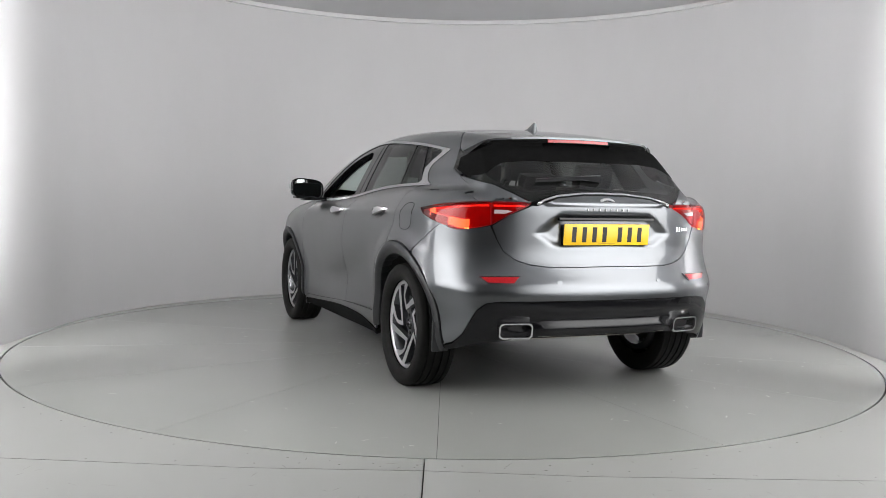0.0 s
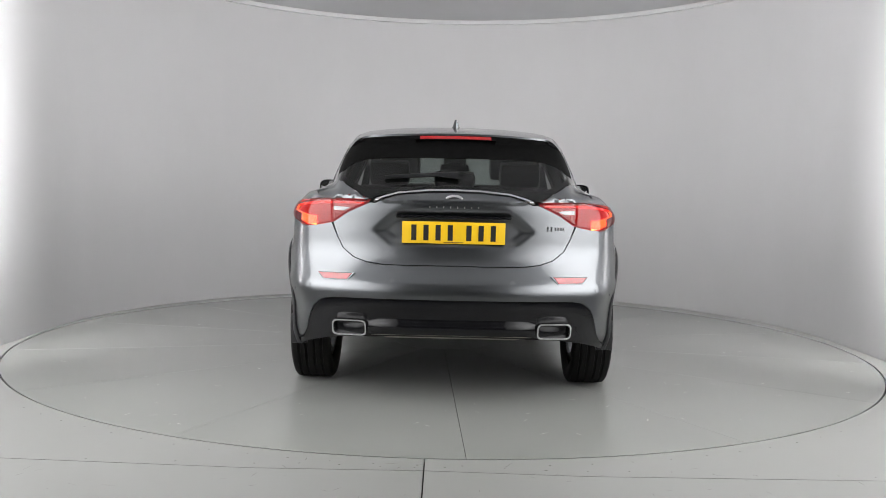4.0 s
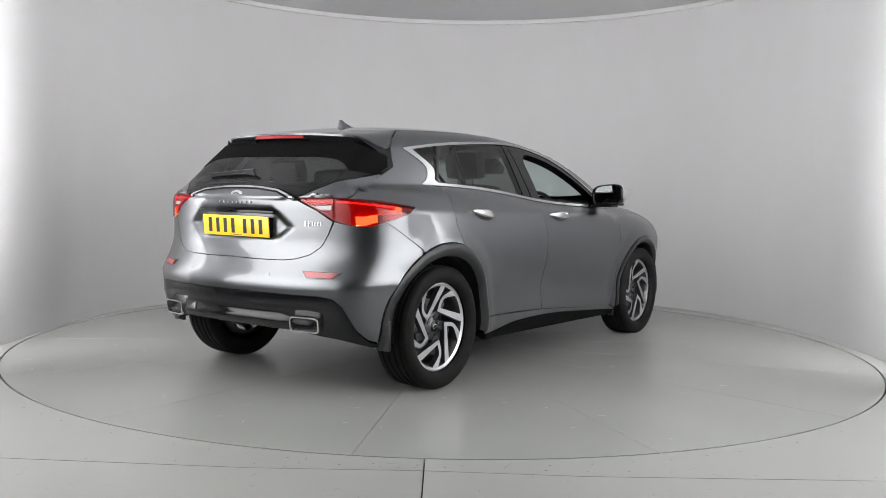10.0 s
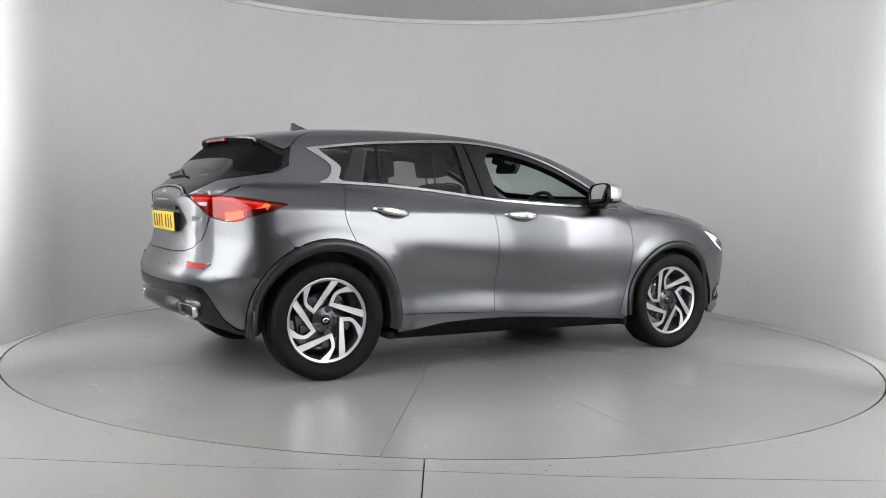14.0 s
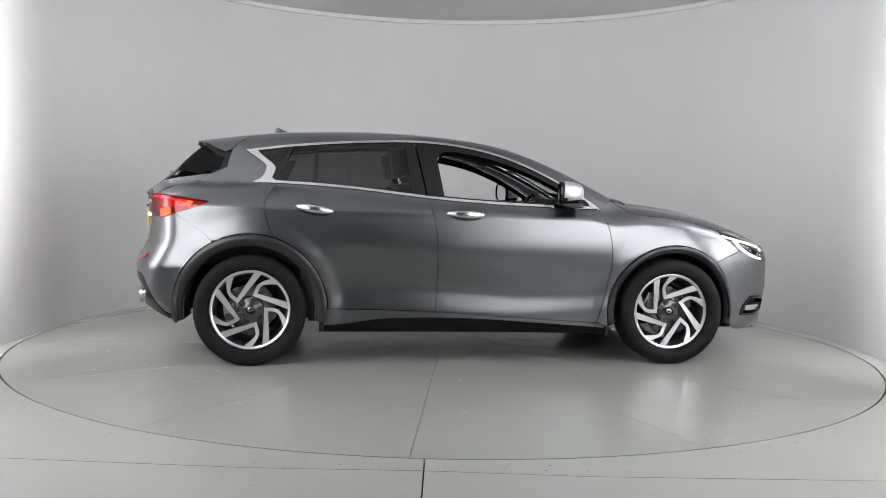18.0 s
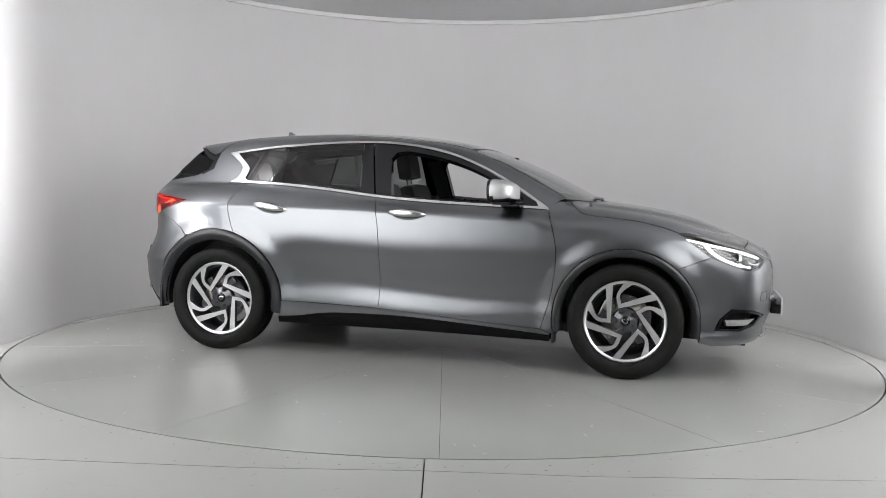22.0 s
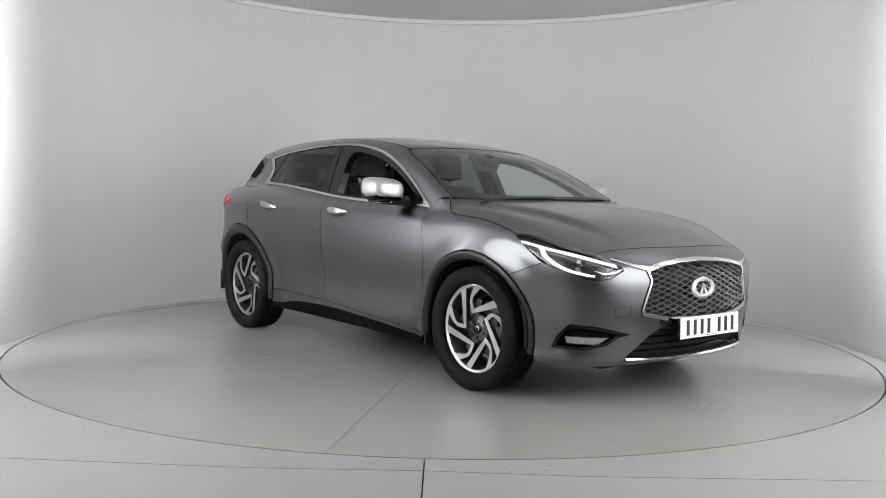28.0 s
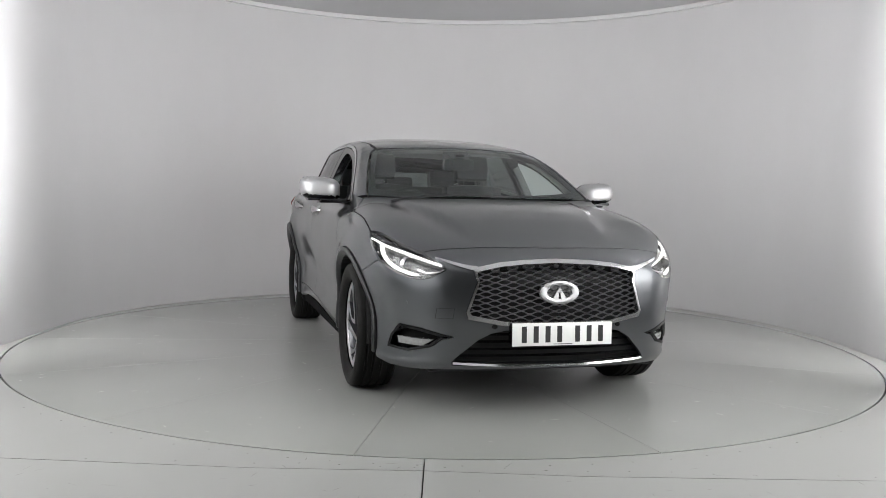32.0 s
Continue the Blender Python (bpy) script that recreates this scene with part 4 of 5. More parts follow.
tailgate = part("tailgate", skin("rear", mirrored(gate_side + lamp_in[1:] + gate_top), gap=0.0025, grid=0.014, press=gate_press), M_PAINT, car)
bumper_top = X(*quarter_seam[::-1]) + X((-1.799, 0.9275)) + V((0.798, 0.909), (0.768, 0.902), (0.70, 0.910), (0.628, 0.925)) + gate_side[::-1][1:]
skirt = V((0.0, 0.549), (0.30, 0.549), (0.60, 0.546), (0.668, 0.534), (0.705, 0.500), (0.725, 0.455), (0.752, 0.370), (0.775, 0.330))
bumper_r_half = skirt + X((-1.86, 0.318), (-1.797, 0.300)) + X(*arch(WR, WZ, REAR_R, 185, math.degrees(math.atan2(0.796 - WZ, -1.592 - WR)), 14)) + bumper_top[1:]


def tail_press(u, v):
    a = np.abs(u)
    return 0.012 * bell(v, 0.60, 0.05) + 0.008 * bell(a, 0.60, 0.05) * bell(v, 0.45, 0.10)


bumper_r = part("rear_bumper", skin("rear", mirrored(bumper_r_half), thick=0.03, grid=0.028, press=tail_press), M_PAINT, car)
for s in (False, True):
    ear = X((-1.600, 1.182), (-1.780, 1.110), (-1.900, 1.066), (-1.930, 1.047)) + V((0.60, 1.047), (0.50, 1.046), (0.436, 1.044)) + V((0.500, 1.085), (0.580, 1.133), (0.636, 1.172))
    part("tailgate_corner", skin("rear", ear, flip=s, gap=0.0015), M_PAINT, tailgate)
    part("tailgate_inner", skin("rear", V((0.43, 1.044), (0.60, 1.050)) + X((-1.920, 1.052), (-1.80, 1.095), (-1.62, 1.165)) + V((0.56, 1.115)), flip=s, lift=-0.007, gap=0.0, thick=0.002), M_PAINT, tailgate)
chrome_line = mirrored(V((0.0, 1.096), (0.13, 1.0935), (0.283, 1.079), (0.36, 1.0575), (0.405, 1.038)))[::-1]
chrome_line = sorted(chrome_line)
part("chrome_strip", skin("rear", ribbon(chrome_line, 0.009), gap=0.0, lift=0.005, thick=0.012), M_CHROME, tailgate, "chrome strip over the plate")
glass_half = V((0.0, 1.104), (0.13, 1.102), (0.283, 1.088), (0.37, 1.066), (0.432, 1.046), (0.500, 1.087), (0.580, 1.135), (0.636, 1.174), (0.640, 1.215), (0.615, 1.280), (0.55, 1.330), (0.45, 1.368), (0.0, 1.388))
rear_glass = part("rear_window", skin("rear", mirrored(glass_half), thick=0.004), M_TINT, tailgate, "dark tinted rear window")
gi = V((0.0, 1.128), (0.30, 1.115), (0.45, 1.105), (0.555, 1.150), (0.590, 1.185), (0.575, 1.25), (0.50, 1.29), (0.35, 1.315), (0.0, 1.325))
part("window_border", skin("rear", mirrored(glass_half), [mirrored(gi)], lift=-0.005, thick=0.002), M_BLACK, tailgate, "black border of the rear window")

# black border across the rear window's top, the spoiler's dark reflection painted in
band = V((0.0, 1.268), (0.35, 1.266), (0.48, 1.254), (0.54, 1.230), (0.590, 1.192), (0.632, 1.178), (0.638, 1.215), (0.613, 1.280), (0.548, 1.330), (0.45, 1.366), (0.0, 1.386))
part("window_band", skin("rear", mirrored(band), lift=0.002, gap=0.0, thick=0.003), M_MATT, tailgate, "black band on the rear window for its border and the spoiler's dark reflection")

# spoiler over the rear window
LONG[0] = 0.6
sp_half = [(-1.320, 0.0), (-1.310, 0.25), (-1.295, 0.478), (-1.400, 0.545), (-1.485, 0.594)] + curved([(-1.530, 0.598), (-1.610, 0.560), (-1.680, 0.490), (-1.725, 0.400), (-1.752, 0.200), (-1.758, 0.0)], 5)
part("spoiler", skin("top", mirrored(sp_half, True), thick=0.010), M_PAINT, tailgate, "grey roof spoiler")
part("spoiler_underside", skin("top", mirrored(sp_half, True), gap=0.006, lift=-0.030, thick=0.002), M_MATT, tailgate, "black underside of the spoiler")
part("spoiler_edge", skin("top", mirrored(sp_half, True), gap=0.005, lift=-0.010, thick=0.020, grid=0.05), M_MATT, tailgate)
edge = np.array(chart("top", [(-1.470, -0.586), (-1.535, -0.592), (-1.610, -0.556), (-1.680, -0.486), (-1.725, -0.396), (-1.748, -0.22)]))
LONG[0] = 0.0
root = np.array(chart("rear", V((-0.648, 1.200), (-0.622, 1.210), (-0.592, 1.240), (-0.515, 1.288), (-0.38, 1.315), (-0.2, 1.325))))
for s in (1, -1):
    verts, faces = [], []
    for a, b in zip(edge, root):
        a = a - (0, 0, 0.018)
        for t in np.linspace(0, 1, 5):
            q = a + (b - a) * t + np.array((0.03, 0, -0.012)) * math.sin(math.pi * t)
            verts.append((q[0], q[1] * s, q[2]))
    for i in range(len(edge) - 1):
        for j in range(4):
            k = 5 * i + j
            faces.append((k, k + 1, k + 6, k + 5) if s > 0 else (k + 5, k + 6, k + 1, k))
    me = mesh_from("fin", verts, faces, True)
    part("spoiler_fin", me, M_MATT, tailgate, "black spoiler side")
ll = np.stack([np.full(16, -1.742), np.linspace(-0.19, 0.19, 16)], -1)
LONG[0] = 0.6
lq = chart("top", ll)
LONG[0] = 0.0
verts, faces = [], []
for p in lq:
    x = p[0] - 0.012 + 0.05 * p[1] ** 2
    verts += [(x, p[1], p[2] - 0.014), (x - 0.004, p[1], p[2] - 0.030), (x + 0.02, p[1], p[2] - 0.030), (x + 0.02, p[1], p[2] - 0.014)]
for i in range(15):
    faces += [(4 * i + j, 4 * i + (j + 1) % 4, 4 * i + 4 + (j + 1) % 4, 4 * i + 4 + j) for j in range(4)]
faces += [(3, 2, 1, 0), (60, 61, 62, 63)]
# black air guides between the spoiler's ends and the rear pillars
LONG[0] = 0.6
guide_top = [(float(p[0]), float(p[2]) - 0.006) for p in chart("top", [(-1.680, -0.490), (-1.640, -0.530), (-1.610, -0.558), (-1.570, -0.582), (-1.530, -0.597), (-1.490, -0.594)])]
guide = guide_top + curved([(-1.500, 1.290), (-1.509, 1.255), (-1.512, 1.232), (-1.535, 1.212), (-1.600, 1.184)], 4) + curved([(-1.618, 1.190), (-1.585, 1.222), (-1.572, 1.255), (-1.590, 1.300), (-1.640, 1.340)], 4)
for s in (False, True):
    part("air_guide", skin("side", guide, lift=0.0, gap=0.0, thick=0.015, grid=0.02, flip=s), M_BLACK, tailgate, "gloss black air guide beside the rear window")
LONG[0] = 0.0
part("brake_light", mesh_from("brake_light", verts, faces), M_REFLECT, tailgate, "red high brake light, unlit")

# tail lamps
outer = V((0.628, 1.043), (0.66, 1.044), (0.71, 1.041)) + X((-1.860, 1.036), (-1.720, 1.022), (-1.599, 1.004), (-1.660, 0.972), (-1.745, 0.946), (-1.800, 0.929)) + V((0.800, 0.912), (0.768, 0.905), (0.70, 0.913), (0.628, 0.930))
inner = V((0.622, 1.043), (0.54, 1.043), (0.432, 1.038), (0.541, 0.984), (0.622, 0.932))
for s in (False, True):
    lamp = part("tail_lamp", skin("rear", outer, lift=-0.022, thick=0.002, gap=-0.004, grid=0.02, flip=s), M_RED, car, "red tail lamp, lit")
    part("lens", skin("rear", outer, lift=0.006, thick=0.02, grid=0.02, flip=s), M_RED_LENS, lamp, "red lens")
    led = X((-1.712, 1.008), (-1.735, 0.982), (-1.780, 0.958)) + V((0.790, 0.942), (0.765, 0.933), (0.725, 0.930))
    part("light_bar", skin("rear", ribbon(curved(led, 5), 0.040, (0.7, 1.2)), gap=0.0, lift=-0.006, thick=0.01, grid=0.02, flip=s), M_RED_LED, lamp, "glowing red bar")
    bar = V((0.636, 1.028), (0.69, 1.028)) + X((-1.880, 1.022), (-1.740, 1.010))
    part("light_bar", skin("rear", ribbon(bar, 0.009, (1.0, 0.6)), gap=0.0, lift=-0.006, thick=0.01, flip=s), M_RED_LINE, lamp, "glowing red bar")
    lamp2 = part("gate_lamp", skin("rear", inner, lift=-0.020, thick=0.002, gap=-0.004, grid=0.02, flip=s), M_RED_DARK, tailgate, "dark red inner tail lamp")
    part("lens", skin("rear", inner, lift=0.006, thick=0.02, grid=0.02, flip=s), M_RED_LENS, lamp2, "red lens")
    part("light_bar", skin("rear", ribbon(V((0.615, 1.028), (0.53, 1.028), (0.465, 1.027)), 0.008, (1.0, 0.6)), gap=0.0, lift=-0.004, thick=0.01, flip=s), M_RED_LINE, lamp2, "glowing red bar")
    part("clear_lens", skin("rear", V((0.615, 1.008), (0.55, 1.006), (0.525, 1.0), (0.56, 0.985), (0.615, 0.985)), lift=0.0075, thick=0.004, flip=s), M_TAIL_CLEAR, lamp2, "clear reversing lens")
    part("reflector", skin("rear", V((0.503, 0.669), (0.687, 0.666), (0.657, 0.636), (0.533, 0.635)), lift=0.011, thick=0.01, flip=s), M_REFLECT, bumper_r, "red reflector")
    part("reflector_frame", skin("rear", V((0.492, 0.672), (0.695, 0.669), (0.658, 0.633), (0.53, 0.632)), [V((0.502, 0.670), (0.688, 0.667), (0.657, 0.635), (0.533, 0.634))], gap=0.0, lift=0.010, thick=0.014, flip=s), M_PAINT, bumper_r)

# black rear skirt
skirt_half = skirt + X((-1.86, 0.314), (-1.785, 0.296)) + X((-1.775, 0.280), (-1.84, 0.282)) + V((0.74, 0.300), (0.66, 0.325), (0.50, 0.352), (0.36, 0.368), (0.0, 0.372))


def skirt_press(u, v):
    a = np.abs(u)
    return -0.030 * bell(a, 0.42, 0.10) * bell(v, 0.43, 0.045) - 0.018 * bell(v, 0.455, 0.03) * step(a, 0.42, 0.30) + 0.010 * bell(v, 0.405, 0.018) * step(a, 0.40, 0.30) + 0.006


part("rear_skirt", skin("rear", mirrored(skirt_half), thick=0.05, grid=0.02, press=skirt_press), M_BLACK, bumper_r, "gloss black lower skirt")


def tube_rect(w, h, r, depth, wall, flare):
    """A rounded rectangular pipe end, opening towards -x."""
    pts = []
    for cx, cz, a in ((w / 2 - r, h / 2 - r, 0), (-w / 2 + r, h / 2 - r, 90), (-w / 2 + r, -h / 2 + r, 180), (w / 2 - r, -h / 2 + r, 270)):
        pts += [(cx + r * math.cos(radians(a + t)), cz + r * math.sin(radians(a + t))) for t in (0, 22, 45, 68, 90)]
    n = len(pts)
    verts, faces = [], []
    for x, k in ((depth, 0.9), (0.004, 1.0), (0.0, 0.98), (0.0, 1 - 2 * wall / h), (0.01, 1 - 2.4 * wall / h), (depth, 1 - 3 * wall / h)):
        for a, b in pts:
            sx = (abs(a) - (1 - k) * h / 2) / max(abs(a), 1e-6) if abs(a) > 1e-6 else 1
            verts.append((x, a * sx, b * k))
    for i in range(5):
        for j in range(n):
            faces.append((i * n + j, i * n + (j + 1) % n, (i + 1) * n + (j + 1) % n, (i + 1) * n + j))
    return mesh_from("pipe", verts, faces, True)


for s in (1, -1):
    tip = part("exhaust_tip", tube_rect(0.180, 0.084, 0.024, 0.10, 0.008, 0), M_CHROME, car, "chrome rectangular exhaust tip")
    tip.data.set_sharp_from_angle(angle=radians(35))
    tip.matrix_basis = pose(-2.068, s * 0.520, 0.395, 0, -8, s * -10)
    bm = bmesh.new()
    box(bm, 0.03, 0.04, -0.07, 0.07, -0.03, 0.03)
    part("exhaust_inside", bm, M_DARK, tip)

tow = U((-0.515, 0.535), (-0.595, 0.530), (-0.600, 0.478), (-0.520, 0.482))
part("towing_cover_joint", skin("front", tow, [shrink(dense(tow, 0.012), 0.0013)], gap=0.0, lift=0.0012, thick=0.002, edge=0.02), M_DARK, bumper_f, "fine joint round the towing eye cover")
flap = [(-1.435 + 0.082 * math.copysign(abs(math.cos(t)) ** 0.7, math.cos(t)), 0.955 + 0.075 * math.copysign(abs(math.sin(t)) ** 0.7, math.sin(t))) for t in [2 * math.pi * i / 40 for i in range(40)]]
part("fuel_flap_joint", skin("side", flap, [shrink(flap, 0.0025)], gap=0.0, lift=0.0012, thick=0.002, edge=0.05, flip=True), M_DARK, side_frame[1], "fine joint round the fuel flap")


# ---------------------------------------------------------------- wheels
def lathe(profile, seg=64, axis="y"):
    """Turns (radius, y) pairs round the y axis."""
    verts, faces = [], []
    n = len(profile)
    for i in range(seg):
        a = 2 * math.pi * i / seg
        for r, y in profile:
            verts.append((r * math.cos(a), y, r * math.sin(a)))
    for i in range(seg):
        for j in range(n - 1):
            k, l = i * n + j, ((i + 1) % seg) * n + j
            faces.append((k, k + 1, l + 1, l))
    return mesh_from("lathe", verts, faces, True)


def wheel_master():
    """A wheel at the origin whose outer side faces -y."""
    rim = part("wheel", lathe([(0.180, 0.09), (0.215, 0.085), (0.214, -0.02), (0.226, -0.062), (0.236, -0.070)]), M_RIM_DARK, car, "two-tone alloy wheel with five slanted double spokes")
    part("rim_lip", lathe([(0.228, -0.0655), (0.238, -0.0725), (0.244, -0.0740), (0.248, -0.071), (0.251, -0.062), (0.243, -0.058)], 72), M_RIM, rim, "bright machined rim lip")
    # tyre with grooves and a rounded shoulder
    tread = [(0.241, 0.085), (0.262, 0.104), (0.300, 0.110), (0.326, 0.106), (0.340, 0.094)]
    for k in (0.062, 0.022, -0.022, -0.062):
        tread += [(0.3425, k + 0.008), (0.3355, k + 0.0055), (0.3355, k - 0.0055), (0.3425, k - 0.008)]
    tread += [(0.340, -0.094), (0.330, -0.105), (0.318, -0.1085), (0.315, -0.1105), (0.300, -0.1115), (0.285, -0.1105), (0.272, -0.1065), (0.268, -0.1045), (0.256, -0.096), (0.248, -0.080)]
    ty = part("tyre", lathe(tread, 96), M_RUBBER, rim, "black road tyre")
    ty.data.set_sharp_from_angle(angle=radians(40))
    # spokes: a straight arm and a curved arm from one point near the hub
    pol = lambda r, a: (r * math.cos(radians(a)), r * math.sin(radians(a)))
    for i in range(5):
        base = 138 + 72 * i
        apex_o, apex_i = pol(0.086, base + 3), pol(0.108, base - 11)
        s_end = [pol(0.238, base - 66.5), pol(0.238, base - 77.5)]
        c_end = [pol(0.238, base - 22), pol(0.238, base - 36)]
        c_mid_o = np.array(pol(0.165, base - 5))
        c_mid_i = np.array(pol(0.168, base - 14))
        outline = [apex_o] + [tuple(v) for v in np.array(curved([apex_o, c_mid_o, c_end[0]], 6))[1:]]
        outline += [pol(0.240, base - 29), c_end[1]] + [tuple(v) for v in np.array(curved([c_end[1], c_mid_i, apex_i], 6))[1:]]
        outline += [s_end[0], pol(0.241, base - 76), s_end[1]]
        pts = [Vector(p) for p in outline]
        m = len(pts)
        from mathutils.geometry import delaunay_2d_cdt
        cv, ce, cf, *_ = delaunay_2d_cdt(pts, [(j, (j + 1) % m) for j in range(m)], [], 1, 1e-7)
        uv = np.array([tuple(v) for v in cv])
        depth = lambda q: -0.048 - 0.020 * (np.hypot(q[0], q[1]) / 0.24) ** 2
        verts = [(q[0], depth(q), q[1]) for q in uv] + [(q[0] * 0.99, depth(q) + 0.030, q[1] * 0.99) for q in uv]
        k = len(uv)
        cen = np.array([uv[list(f)].mean(0) for f in cf])
        keep = inside(cen, outline)
        faces = [tuple(f) for f, o in zip(cf, keep) if o]
        directed = {(a, b) for f in faces for a, b in zip(f, f[1:] + f[:1])}
        walls = [(b, a, a + k, b + k) for a, b in directed if (b, a) not in directed]
        me = mesh_from("spoke", verts, faces + walls)
        me.materials.append(M_RIM)
        me.materials.append(M_RIM_DARK)
        for p in me.polygons:
            p.material_index = 0 if p.index < len(faces) else 1
        part("spoke", me, None, rim, "machined bright spoke")
        # dark arm behind it
        bm = bmesh.new()
        p0, p1 = np.array(pol(0.045, base + 8)), np.array(pol(0.160, base - 24))
        mid, ln = (p0 + p1) / 2, float(np.linalg.norm(p1 - p0))
        ang = math.degrees(math.atan2(p1[1] - p0[1], p1[0] - p0[0]))
        box(bm, -ln / 2, ln / 2, -0.036, -0.008, -0.022, 0.022, 0.006, Matrix.Translation((mid[0], 0, mid[1])) @ pose(0, 0, 0, 0, -ang, 0))
        part("spoke_root", bm, M_RIM_DARK, rim)
    part("hub", lathe([(0.082, -0.005), (0.078, -0.028), (0.068, -0.034), (0.036, -0.036), (0.031, -0.040), (0.0005, -0.042)], 40), M_RIM_DARK, rim)
    part("hub_cap", lathe([(0.030, -0.0405), (0.028, -0.045), (0.0005, -0.0465)], 32), M_BLACK, rim, "black hub cap")
    bm = bmesh.new()
    for a in range(40):
        t = 2 * math.pi * a / 40
        bm.verts.new((0.019 * math.cos(t), -0.0472, 0.012 * math.sin(t)))
        bm.verts.new((0.014 * math.cos(t), -0.0480, 0.008 * math.sin(t)))
    bm.verts.ensure_lookup_table()
    for a in range(40):
        b = (a + 1) % 40
        bm.faces.new([bm.verts[2 * a], bm.verts[2 * a + 1], bm.verts[2 * b + 1], bm.verts[2 * b]])
    part("hub_badge", bm, M_CHROME, rim)
    for i in range(5):
        a = radians(66 + 72 * i)
        bm = bmesh.new()
        bmesh.ops.create_cone(bm, cap_ends=True, segments=10, radius1=0.011, radius2=0.009, depth=0.012, matrix=Matrix.Translation((0.053 * math.cos(a), -0.034, 0.053 * math.sin(a))) @ pose(0, 0, 0, 90, 0, 0))
        part("wheel_nut", bm, M_INK, rim)
    part("brake_disc", lathe([(0.05, 0.030), (0.150, 0.030), (0.150, 0.010), (0.05, 0.010)], 48), M_STEEL, rim)
    bm = bmesh.new()
    box(bm, -0.165, -0.09, -0.005, 0.05, -0.06, 0.06, 0.01)
    part("brake_caliper", bm, M_STEEL, rim)
    return rim


def wheels():
    w = wheel_master()
    w.matrix_basis = pose(WR, -0.780, WZ, 0, -12, 0)
    spin = {(WF, -1): 24, (WR, 1): 20, (WF, 1): -31}
    for (x, s), a in spin.items():
        copy_thing(w, pose(x, s * 0.780, WZ, 0, 0, 0 if s < 0 else 180) @ pose(0, 0, 0, 0, a, 0))
    # wheel housings
    for x in (WR, WF):
        for s in (1, -1):
            verts, faces = [], []
            n = 30
            for i in range(n + 1):
                a = radians(-6 + 192 * i / n)
                for y in (0.86, 0.40):
                    verts.append((x + 0.405 * math.cos(a), s * y, WZ + 0.405 * math.sin(a)))
            for i in range(n):
                faces.append((2 * i, 2 * i + 1, 2 * i + 3, 2 * i + 2))
            k = len(verts)
            verts.append((x, s * 0.40, WZ))
            faces += [(2 * i + 1, k, 2 * i + 3) for i in range(n)]
            part("wheel_housing", mesh_from("housing", verts, faces, True), M_DARK, car)


wheels()


# ---------------------------------------------------------------- underside and cabin
def chunk(name, mat, *dims, bevel=0.0, parent=None, label="", m=None):
    bm = bmesh.new()
    box(bm, *dims, bevel, m)
    return part(name, bm, mat, parent or car, label, smooth=bool(bevel))


chunk("floor_pan", M_DARK, -0.93, 0.90, -0.80, 0.80, 0.20, 0.24)
chunk("floor_pan", M_DARK, -1.95, -0.93, -0.42, 0.42, 0.335, 0.36)
chunk("floor_pan", M_DARK, 0.90, 2.05, -0.42, 0.42, 0.20, 0.24)
chunk("floor_pan", M_DARK, 1.80, 2.05, -0.60, 0.60, 0.205, 0.235)
chunk("rear_beam", M_EXHAUST, -2.02, -1.96, -0.42, 0.42, 0.352, 0.370, bevel=0.008)
chunk("silencer", M_EXHAUST, -1.90, -1.72, -0.36, 0.36, 0.318, 0.362, bevel=0.018)
chunk("rear_axle", M_DARK, -1.40, -1.30, -0.66, 0.66, 0.28, 0.36, bevel=0.02)
chunk("front_axle", M_DARK, 1.28, 1.42, -0.66, 0.66, 0.26, 0.34, bevel=0.02)
for s in (1, -1):
    b = s * 0.775
    chunk("mud_flap", M_CLAD, -1.800, -1.782, b + s * 0.045 - 0.045, b + s * 0.045 + 0.045, 0.262, 0.42, bevel=0.006)
    chunk("mud_flap", M_CLAD, 0.912, 0.928, b + s * 0.02 - 0.06, b + s * 0.02 + 0.06, 0.185, 0.40, bevel=0.006)
# bulkheads and lining, so that the cabin is closed
chunk("firewall", M_TRIMS, 0.98, 1.02, -0.72, 0.72, 0.24, 0.98)
chunk("boot_floor", M_TRIMS, -1.95, -0.95, -0.55, 0.55, 0.70, 0.73)
chunk("cabin_floor", M_TRIMS, -1.0, 1.0, -0.74, 0.74, 0.26, 0.30)
for s in (1, -1):
    chunk("door_lining", M_TRIMS, -1.05, 0.90, s * 0.755 - 0.02, s * 0.755 + 0.02, 0.28, 0.985, bevel=0.015)
    chunk("boot_lining", M_TRIMS, -1.90, -1.00, s * 0.60 - 0.02, s * 0.60 + 0.02, 0.60, 1.08, bevel=0.015)
    low = [(x, float(BELT(x)) + 0.016) for x in np.linspace(-1.20, 0.83, 40)]
    part("window_sill", skin("side", low + [(x, z - 0.07) for x, z in low[::-1]], lift=-0.022, gap=0.0, thick=0.03, flip=s > 0), M_TRIMS, car)
liner = [(0.33, 0.0), (0.32, 0.45), (0.0, 0.50), (-0.5, 0.51), (-1.0, 0.49), (-1.45, 0.42), (-1.50, 0.0)]
part("headliner", skin("top", mirrored(liner, True), lift=-0.045, thick=0.005, grid=0.08), M_LINER, car, "pale grey headliner")
